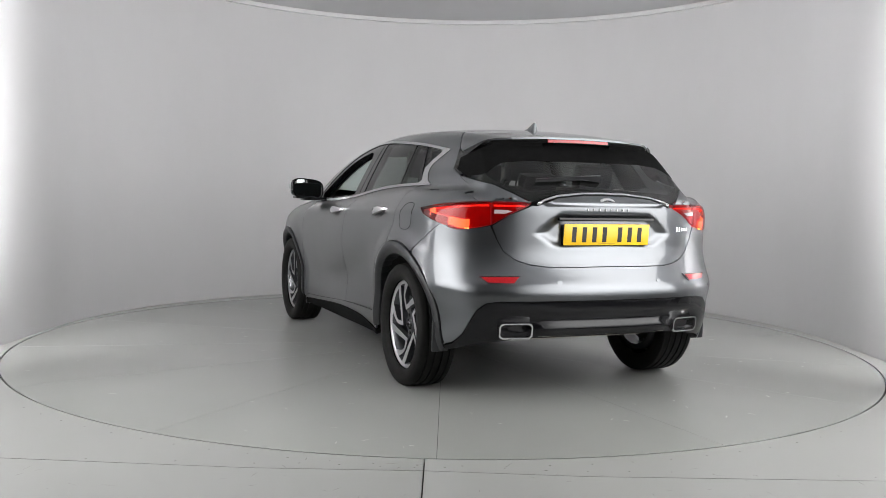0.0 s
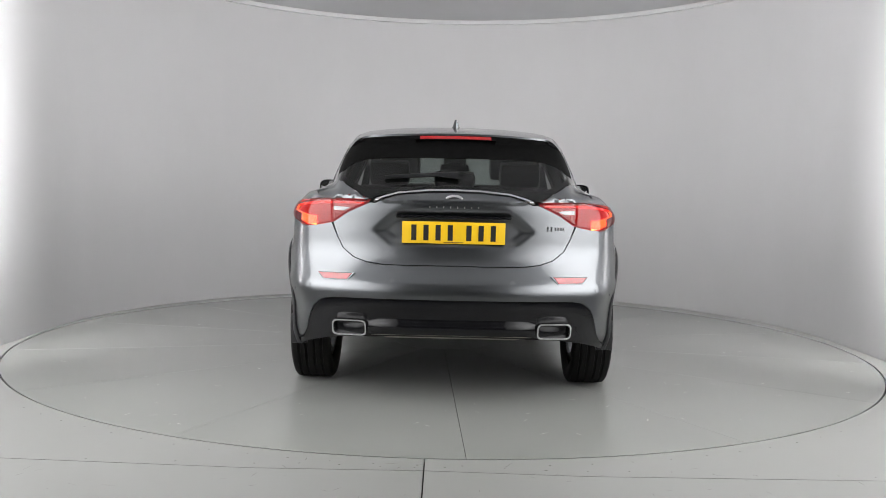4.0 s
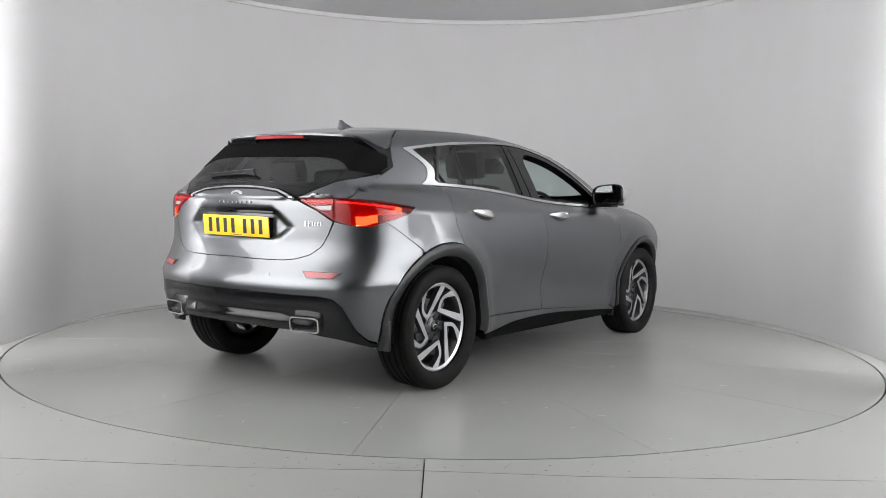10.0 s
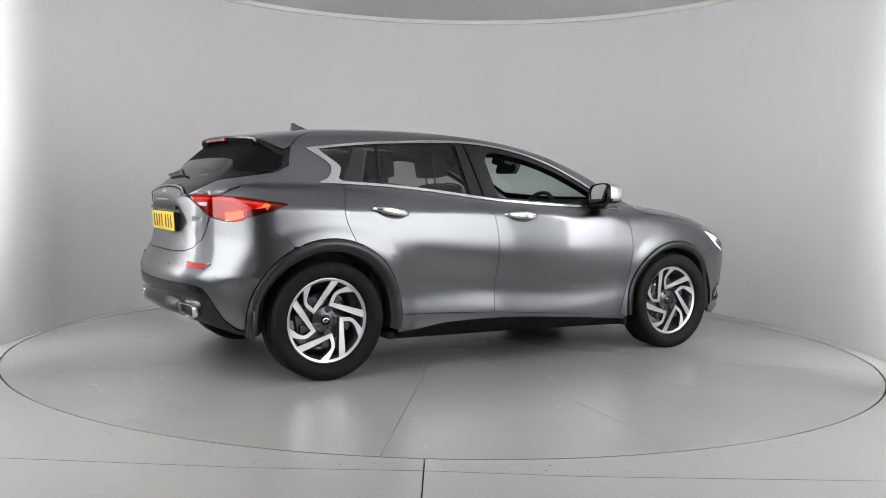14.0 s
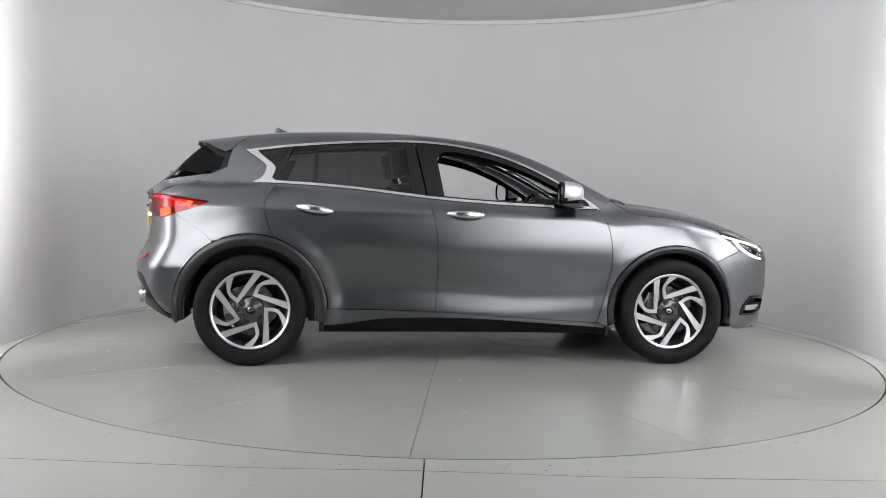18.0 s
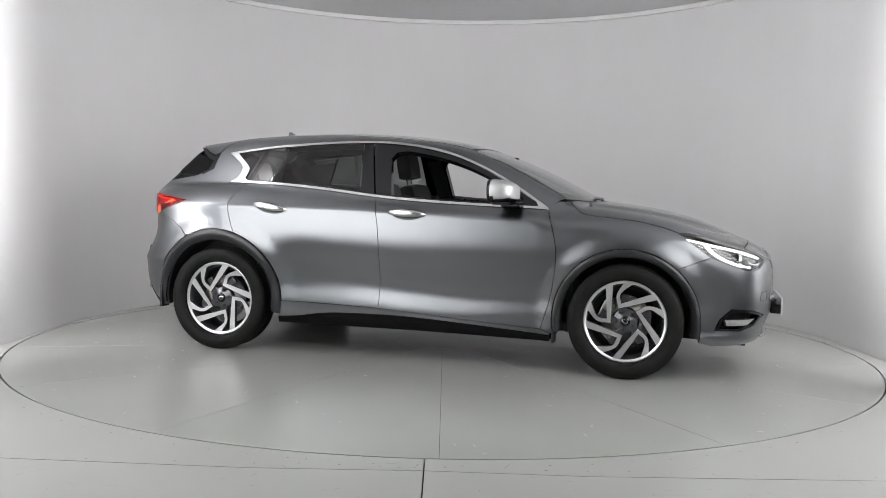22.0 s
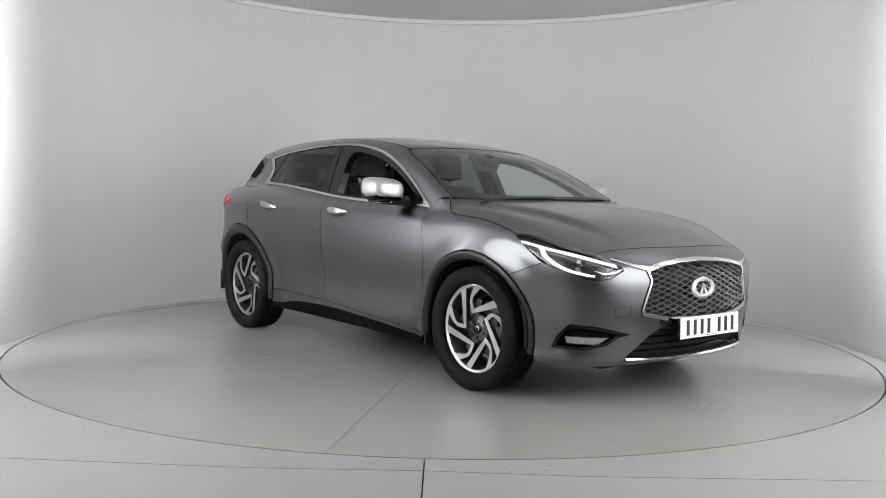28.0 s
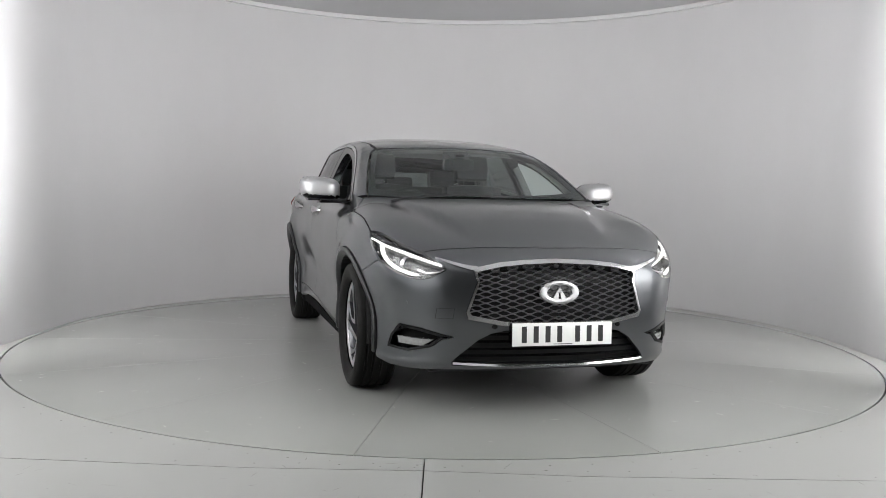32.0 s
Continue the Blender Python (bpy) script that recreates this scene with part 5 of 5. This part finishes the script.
for s in (False, True):
    pil_pts = top_z([(0.93, -0.668), (0.783, -0.648), (0.660, -0.620), (0.550, -0.595), (0.450, -0.568), (0.360, -0.540)])
    part("pillar_lining", skin("side", ribbon([(x, z - 0.035) for x, z in pil_pts], 0.07), lift=-0.05, thick=0.01, flip=s), M_LINER, car, "grey pillar lining")
    part("pillar_lining", skin("side", ribbon([(-0.22, 1.06), (-0.24, 1.20), (-0.28, 1.36)], 0.11), lift=-0.055, thick=0.01, flip=s), M_TRIMS, car)
    part("pillar_lining", skin("side", [(-1.22, 1.14), (-1.12, 1.34), (-1.45, 1.30), (-1.55, 1.16)], lift=-0.05, thick=0.01, flip=s), M_TRIMS, car)


def cushion(name, dims, m, parent, mat=None):
    """A soft padded block: a bevelled box bulged outwards."""
    w, d, h = dims
    bm = bmesh.new()
    bmesh.ops.create_cube(bm, size=1.0)
    bmesh.ops.subdivide_edges(bm, edges=bm.edges[:], cuts=5, use_grid_fill=True)
    for v in bm.verts:
        p = v.co * 2
        q = Vector((p.x * math.sqrt(max(0, 1 - p.y ** 2 / 4 - p.z ** 2 / 4 + p.y ** 2 * p.z ** 2 / 10)), p.y * math.sqrt(max(0, 1 - p.x ** 2 / 4 - p.z ** 2 / 4 + p.x ** 2 * p.z ** 2 / 10)), p.z * math.sqrt(max(0, 1 - p.x ** 2 / 4 - p.y ** 2 / 4 + p.x ** 2 * p.y ** 2 / 10))))
        q = p * 0.45 + q * 0.55
        v.co = Vector((q.x * w / 2, q.y * d / 2, q.z * h / 2))
    bmesh.ops.transform(bm, matrix=m, verts=bm.verts[:])
    return part(name, bm, mat or M_SEAT, parent, smooth=True)


def front_seat(y):
    seat = cushion("front_seat", (0.52, 0.50, 0.18), pose(0.02, y, 0.56, 0, -6, 0), car)
    seat["label"] = "black leather front seat"
    cushion("backrest", (0.16, 0.49, 0.60), pose(-0.295, y, 0.86, 0, -20, 0), seat)
    for s in (1, -1):
        cushion("bolster", (0.20, 0.09, 0.46), pose(-0.255, y + s * 0.215, 0.83, 0, -20, 0), seat)
        cushion("bolster", (0.46, 0.09, 0.14), pose(0.03, y + s * 0.225, 0.60, 0, -6, 0), seat)
        bm = bmesh.new()
        bmesh.ops.create_cone(bm, cap_ends=True, segments=10, radius1=0.006, radius2=0.006, depth=0.12, matrix=pose(-0.405, y + s * 0.055, 1.155, 0, -14, 0))
        part("headrest_rod", bm, M_CHROME, seat)
    cushion("headrest", (0.11, 0.27, 0.19), pose(-0.415, y, 1.275, 0, -10, 0), seat)


front_seat(-0.37)
front_seat(0.37)
bench = cushion("rear_seat", (0.50, 1.24, 0.18), pose(-0.90, 0, 0.60, 0, -6, 0), car)
cushion("backrest", (0.16, 1.22, 0.56), pose(-1.20, 0, 0.87, 0, -22, 0), bench)
for y in (-0.38, 0.0, 0.38):
    hr = cushion("headrest", (0.10, 0.24, 0.14 if y else 0.09), pose(-1.30, y, 1.20 if y else 1.165, 0, -14, 0), bench)
    for s in (1, -1):
        bm = bmesh.new()
        bmesh.ops.create_cone(bm, cap_ends=True, segments=8, radius1=0.005, radius2=0.005, depth=0.09, matrix=pose(-1.285, y + s * 0.05, 1.13, 0, -14, 0))
        part("headrest_rod", bm, M_CHROME, hr)

dash = cushion("dashboard", (0.42, 1.46, 0.26), pose(0.80, 0, 0.90, 0, 6, 0), car, M_TRIMS)
cushion("instrument_hood", (0.22, 0.40, 0.10), pose(0.66, -0.37, 1.005, 0, 6, 0), dash, M_TRIMS)
cushion("centre_console", (0.70, 0.24, 0.34), pose(0.35, 0, 0.50, 0, 0, 0), dash, M_TRIMS)
chunk("dash_top", M_TRIMS, 0.72, 1.02, -0.68, 0.68, 0.955, 0.985, bevel=0.012, parent=dash)


def steering():
    bm = bmesh.new()
    n, k, r, t = 40, 8, 0.185, 0.015
    vs = [[bm.verts.new(((0 + t * math.sin(2 * math.pi * j / k)), (r + t * math.cos(2 * math.pi * j / k)) * math.cos(2 * math.pi * i / n), (r + t * math.cos(2 * math.pi * j / k)) * math.sin(2 * math.pi * i / n))) for j in range(k)] for i in range(n)]
    for i in range(n):
        for j in range(k):
            bm.faces.new([vs[i][j], vs[(i + 1) % n][j], vs[(i + 1) % n][(j + 1) % k], vs[i][(j + 1) % k]])
    m = pose(0.46, -0.37, 0.935, 0, 25, 0)
    bmesh.ops.transform(bm, matrix=m, verts=bm.verts[:])
    w = part("steering_wheel", bm, M_SEAT, car, "black leather steering wheel", smooth=True)
    cushion("airbag", (0.06, 0.17, 0.13), m, w, M_TRIMS)
    for a in (0, 180, 270):
        bm = bmesh.new()
        box(bm, -0.01, 0.01, 0.05, 0.18, -0.02, 0.02, 0.004, m @ pose(0, 0, 0, a, 0, 0))
        part("spoke", bm, M_CAP, w)
    bm = bmesh.new()
    bmesh.ops.create_cone(bm, cap_ends=True, segments=14, radius1=0.04, radius2=0.04, depth=0.30, matrix=m @ pose(0.15, 0, 0, 0, 90, 0))
    part("column", bm, M_TRIMS, w)


steering()
rv = cushion("inside_mirror", (0.035, 0.23, 0.075), pose(0.47, 0.0, 1.275, 0, 8, 6), car, M_TRIMS)
rv["label"] = "black rear-view mirror"
chunk("mirror_stalk", M_TRIMS, 0.47, 0.52, -0.03, 0.03, 1.28, 1.345, bevel=0.01, parent=rv)
part("sensor_box", skin("top", [(0.40, -0.09), (0.40, 0.09), (0.56, 0.06), (0.56, -0.06)], lift=-0.012, thick=0.05), M_TRIMS, car)


# ---------------------------------------------------------------- mirrors, handles, plates, small parts
def door_mirror(s, parent):
    n, k = 28, 16
    verts, faces = [], []
    for i in range(n):
        a = 2 * math.pi * i / n
        for j in range(k + 1):
            t = j / k * math.pi / 2
            r = math.cos(t) ** 0.5
            sq = 1 / (abs(math.cos(a)) ** 3.4 + abs(math.sin(a)) ** 3.4) ** (1 / 3.4)
            y, z = 0.128 * r * sq * math.cos(a), 0.074 * r * sq * math.sin(a)
            x = 0.128 * math.sin(t) ** 1.1
            z += 0.010 * y / 0.128 * -1
            verts.append((x - 0.10 * (-y) * 0.25, y, z))
    for i in range(n):
        for j in range(k):
            a, b = i * (k + 1) + j, ((i + 1) % n) * (k + 1) + j
            faces.append((a, b, b + 1, a + 1))
    M = pose(0.575, -0.945, 1.097, 0, 0, -8)
    flipm = Matrix.Diagonal((1, s, 1, 1))

    def place(me):
        me.transform(M)
        me.transform(flipm)
        if s < 0:
            me.flip_normals()
        return me

    cap = part("mirror_cap", place(mesh_from("cap", verts, faces, True)), M_CAP, parent, "silver door mirror cap with black underside")
    cap.data.materials.append(M_BLACK)
    for p in cap.data.polygons:
        if p.center.z < 1.097 - 0.040 + 0.05 * (abs(p.center.y) - 0.945):
            p.material_index = 1
    outline = [(-0.004, 0.128 * math.cos(t) / (abs(math.cos(t)) ** 3.4 + abs(math.sin(t)) ** 3.4) ** (1 / 3.4), 0.074 * math.sin(t) / (abs(math.cos(t)) ** 3.4 + abs(math.sin(t)) ** 3.4) ** (1 / 3.4)) for t in [2 * math.pi * i / 32 for i in range(32)]]
    sk = lambda q, g, dx: (q[0] + dx + 0.025 * q[1], q[1] * g, q[2] * g - 0.0847 * q[1] * g)
    rim_v = [sk(q, 1.0, 0.004) for q in outline] + [sk(q, 1.0, -0.014) for q in outline] + [sk(q, 0.90, -0.016) for q in outline] + [sk(q, 0.88, -0.004) for q in outline]
    rim_f = [(r * 32 + i, r * 32 + (i + 1) % 32, (r + 1) * 32 + (i + 1) % 32, (r + 1) * 32 + i) for r in range(3) for i in range(32)]
    part("mirror_shell", place(mesh_from("shell", rim_v, rim_f, True)), M_BLACK, cap, "black mirror housing")
    part("mirror_glass", place(mesh_from("glass", [sk(q, 0.885, -0.008) for q in outline], [tuple(reversed(range(32)))])), M_MIRROR, cap, "mirror glass")
    bm = bmesh.new()
    box(bm, 0.60, 0.71, -0.965, -0.79, 1.008, 1.036, 0.010)
    box(bm, 0.56, 0.67, -1.03, -0.88, 1.022, 1.040, 0.008)
    me = bpy.data.meshes.new("foot")
    bm.to_mesh(me)
    bm.free()
    me.transform(flipm)
    if s < 0:
        me.flip_normals()
    part("mirror_foot", me, M_BLACK, cap, "black mirror foot")
    bm = bmesh.new()
    box(bm, 0.03, 0.075, -0.112, -0.02, -0.034, -0.022, 0.004)
    me = bpy.data.meshes.new("signal")
    bm.to_mesh(me)
    bm.free()
    part("indicator", place(me), M_LENS, cap, "clear side indicator")
    # black corner of the door window
    part("mirror_corner", skin("side", [(0.700, OUT(0.70) + 0.001), (0.80, OUT(0.80)), (0.80, 1.035), (0.715, 1.085), (0.700, 1.085)], lift=0.001, thick=0.02, flip=s < 0), M_BLACK, parent)


door_mirror(1, front_doors[0])
door_mirror(-1, front_doors[1])


def handle(x0, x1, z0, z1, parents):
    for s, par in zip((1, -1), parents):
        n, k = 22, 12
        mid = chart("side", [(x0 + (x1 - x0) * i / n, z0 + (z1 - z0) * i / n) for i in range(n + 1)])
        verts, faces = [], []
        for i in range(n + 1):
            t = i / n
            w = 0.006 + 0.036 * math.sin(math.pi * min(1, max(0, t))) ** 0.6
            out = -0.004 + 0.036 * math.sin(math.pi * t) ** 0.55
            for j in range(k):
                a = 2 * math.pi * j / k
                zz = w * math.sin(a) * (0.62 if math.cos(a) > 0 else 0.55)
                yy = out + 0.010 * math.cos(a) * math.sin(math.pi * t) ** 0.4
                verts.append((mid[i][0], s * (mid[i][1] - yy), mid[i][2] + zz + 0.004))
        for i in range(n):
            for j in range(k):
                f = (i * k + j, i * k + (j + 1) % k, (i + 1) * k + (j + 1) % k, (i + 1) * k + j)
                faces.append(f if s > 0 else tuple(reversed(f)))
        h = part("handle", mesh_from("handle", verts, faces, True), M_CHROME, par, "chrome door handle")
        xm, zm = (x0 + x1) / 2, (z0 + z1) / 2
        # the cup's shade is a flat dark patch, not a hollow
        cup = [(xm + 0.095 * math.cos(a), zm - 0.004 + (z1 - z0) / (x1 - x0) * 0.095 * math.cos(a) + 0.034 * math.sin(a)) for a in [2 * math.pi * i / 28 for i in range(28)]]
        part("handle_shade", skin("side", cup, lift=0.0015, gap=0.0, thick=0.003, grid=0.012, flip=s < 0), M_CLAD, par, "flat dark patch for the shade in the cup behind the handle")


handle(-1.085, -0.843, 0.982, 0.950, rear_doors)
handle(-0.148, 0.108, 0.953, 0.944, front_doors)


def plate(name, m, mat, label):
    p = chunk(name, mat, -0.003, 0.003, -0.26, 0.26, -0.0555, 0.0555, bevel=0.0025, label=label)
    p.matrix_basis = m
    for i, y in enumerate([-0.207 + 0.061 * k for k in range(4)] + [-0.207 + 0.061 * 4 + 0.033 + 0.061 * k for k in range(3)]):
        bm = bmesh.new()
        box(bm, 0.0031, 0.0040, y - 0.006, y + 0.020, -0.0395, 0.0395)
        part("bar", bm, M_INK, p)
    bm = bmesh.new()
    box(bm, 0.0031, 0.0036, -0.05, 0.05, -0.0495, -0.0465)
    part("bar", bm, M_INK, p)
    return p


plate("front_plate", pose(2.280, 0, 0.416, 0, -2, 0), M_WHITE, "white number plate with black bars")
chunk("plate_holder", M_BLACK, 2.215, 2.274, -0.255, 0.255, 0.368, 0.464, bevel=0.004)
plate("rear_plate", pose(-2.068, 0, 0.885, 0, 5, 180), M_YELLOW, "yellow number plate with black bars")
chunk("plate_holder", M_BLACK, -2.063, -2.036, -0.258, 0.258, 0.83, 0.936, bevel=0.004)


def badge(name, m, w, h, parent):
    """A plain oval ring with a wedge in it."""
    bm = bmesh.new()
    n = 48
    rows = []
    for k, (g, x) in enumerate(((1.0, -0.006), (0.97, 0.004), (0.82, 0.009), (0.62, 0.004), (0.60, -0.006))):
        rows.append([bm.verts.new((x, w / 2 * g * math.cos(2 * math.pi * i / n), h / 2 * (g if k < 2 else g * 0.96) * math.sin(2 * math.pi * i / n))) for i in range(n)])
    for a, b in zip(rows, rows[1:]):
        for i in range(n):
            bm.faces.new([a[i], a[(i + 1) % n], b[(i + 1) % n], b[i]])
    for s in (1, -1):
        pts = [(s * 0.05 * w, -0.40 * h), (s * 0.20 * w, -0.36 * h), (s * 0.015 * w, 0.20 * h), (0, 0.12 * h)]
        f = [bm.verts.new((0.006, a, b)) for a, b in pts]
        g = [bm.verts.new((-0.006, a, b)) for a, b in pts]
        bm.faces.new(f)
        for i in range(4):
            bm.faces.new([f[i], f[(i + 1) % 4], g[(i + 1) % 4], g[i]])
    bmesh.ops.recalc_face_normals(bm, faces=bm.faces[:])
    ob = part(name, bm, M_CAP, parent, "chrome oval badge", smooth=True)
    ob.matrix_basis = m
    return ob


front_badge = badge("badge", pose(2.226, 0, 0.612, 0, -4, 0), 0.212, 0.116, bumper_f)
bm = bmesh.new()
bmesh.ops.create_cone(bm, cap_ends=True, segments=40, radius1=1, radius2=0.94, depth=1, matrix=pose(-0.014, 0, 0, 0, 90, 0) @ Matrix.Diagonal((0.060, 0.110, 0.02, 1)))
part("badge_back", bm, M_BLACK, front_badge)
badge("badge", pose(-2.083 + TAIL_IN, 0, 1.050, 0, 10, 180), 0.098, 0.052, tailgate)
for i in range(8):
    chunk("letter_bar", M_CAP, -2.078, -2.072, 0.122 - 0.035 * i - 0.0022, 0.122 - 0.035 * i + 0.0022, 1.008, 1.018, parent=tailgate)
for k, (dy, w, h) in enumerate(((0.0, 0.006, 0.026), (0.020, 0.006, 0.026), (0.040, 0.005, 0.018), (0.054, 0.005, 0.018), (0.070, 0.005, 0.018), (0.083, 0.005, 0.018))):
    p = chart("rear", V((-0.478 - dy, 0.912)))[0]
    chunk("letter_bar", M_CHROME, p[0] - 0.005, p[0] + 0.004, p[1] - w * 0.5, p[1] + w * 0.5, 0.912 - h / 2, 0.912 + h / 2, parent=tailgate)
chunk("handle_bar", M_BLACK, -2.073, -2.050, -0.29, 0.29, 0.956, 0.972, bevel=0.004, parent=tailgate, label="black bar over the plate")
# rear wiper
wp = chart("rear", V((0.36, 1.150), (0.22, 1.158), (0.08, 1.166), (-0.02, 1.162)))
nw = gradient(wp)
verts, faces = [], []
for p, d, w in zip(wp, nw, (0.005, 0.007, 0.010, 0.020)):
    c = p + d * 0.02
    verts += [tuple(c + (0, 0, w)), tuple(c + d * w), tuple(c - (0, 0, w)), tuple(c - d * 0.018)]
for i in range(3):
    faces += [(4 * i + j, 4 * i + (j + 1) % 4, 4 * i + 4 + (j + 1) % 4, 4 * i + 4 + j) for j in range(4)]
faces += [(3, 2, 1, 0), (12, 13, 14, 15)]
part("rear_wiper", mesh_from("wiper", verts, faces), M_CLAD, tailgate, "black rear wiper")
# front wipers
for a in ([(1.10, -0.60), (1.09, -0.3), (1.10, 0.02)], [(1.115, -0.05), (1.09, 0.3), (1.02, 0.60)]):
    q = chart("top", curved(a, 8))
    verts, faces = [], []
    for p in q:
        verts += [(p[0] + 0.008, p[1], p[2] + 0.002), (p[0], p[1], p[2] + 0.010), (p[0] - 0.008, p[1], p[2] + 0.003)]
    for i in range(len(q) - 1):
        faces += [(3 * i + j, 3 * i + (j + 1) % 3, 3 * i + 3 + (j + 1) % 3, 3 * i + 3 + j) for j in range(3)]
    part("wiper", mesh_from("wiper", verts, faces), M_CLAD, car, "black windscreen wiper")
# aerial fin
verts, faces = [], []
for x, w, h in ((-1.10, 0.004, 0.002), (-1.15, 0.020, 0.012), (-1.20, 0.026, 0.032), (-1.235, 0.022, 0.052), (-1.25, 0.016, 0.052), (-1.258, 0.010, 0.004)):
    z = float(ROOF(x)) - 0.004
    verts += [(x, -w, z), (x - 0.0, -w * 0.25, z + h), (x, w * 0.25, z + h), (x, w, z)]
for i in range(5):
    faces += [(4 * i + j, 4 * i + j + 1, 4 * i + 5 + j, 4 * i + 4 + j) for j in range(3)]
faces += [(0, 1, 2, 3), (23, 22, 21, 20)]
part("aerial_fin", mesh_from("fin", verts, faces, False), M_PAINT, car, "grey aerial fin")


# parking sensors and washers
def disc_on(kind, uv, r, mat, name, parent, flips=(False, True)):
    for s in flips:
        pts = [(uv[0] + r * math.cos(t), uv[1] + r * math.sin(t)) for t in [2 * math.pi * i / 14 for i in range(14)]]
        part(name, skin(kind, pts, lift=0.0015 + (float(tail_press(np.array(uv[0]), np.array(uv[1]))) if kind == "rear" else 0.0), gap=0.0, thick=0.004, edge=0.05, flip=s), mat, parent)


for y, z in ((0.30, 0.640), (0.735, 0.600)):
    disc_on("rear", V((y, z))[0], 0.011, M_PAINT, "parking_sensor", bumper_r)
disc_on("rear", X((-1.845, 0.572))[0], 0.011, M_PAINT, "parking_sensor", bumper_r)
disc_on("front", U((0.72, 0.545))[0], 0.011, M_PAINT, "parking_sensor", bumper_f)
disc_on("front", U((0.325, 0.447))[0], 0.011, M_BLACK, "parking_sensor", bumper_f)


# ---------------------------------------------------------------- what moves
def heading(t):
    """The car's and the turntable's turn, in degrees."""
    return 112.844 - 5.8353 * t


def motions():
    times = [0, 0.1, 0.2] + [0.5 * i for i in range(1, 64)] + [31.8, 31.9, 32]
    walk(table, [(t, pose(0, 0, 0, 0, 0, heading(t))) for t in times])
    walk(car, [(t, pose(0, 0, 0, 0, 0, heading(t)) @ pose(0.027, -0.0615, 0.001)) for t in times])


motions()
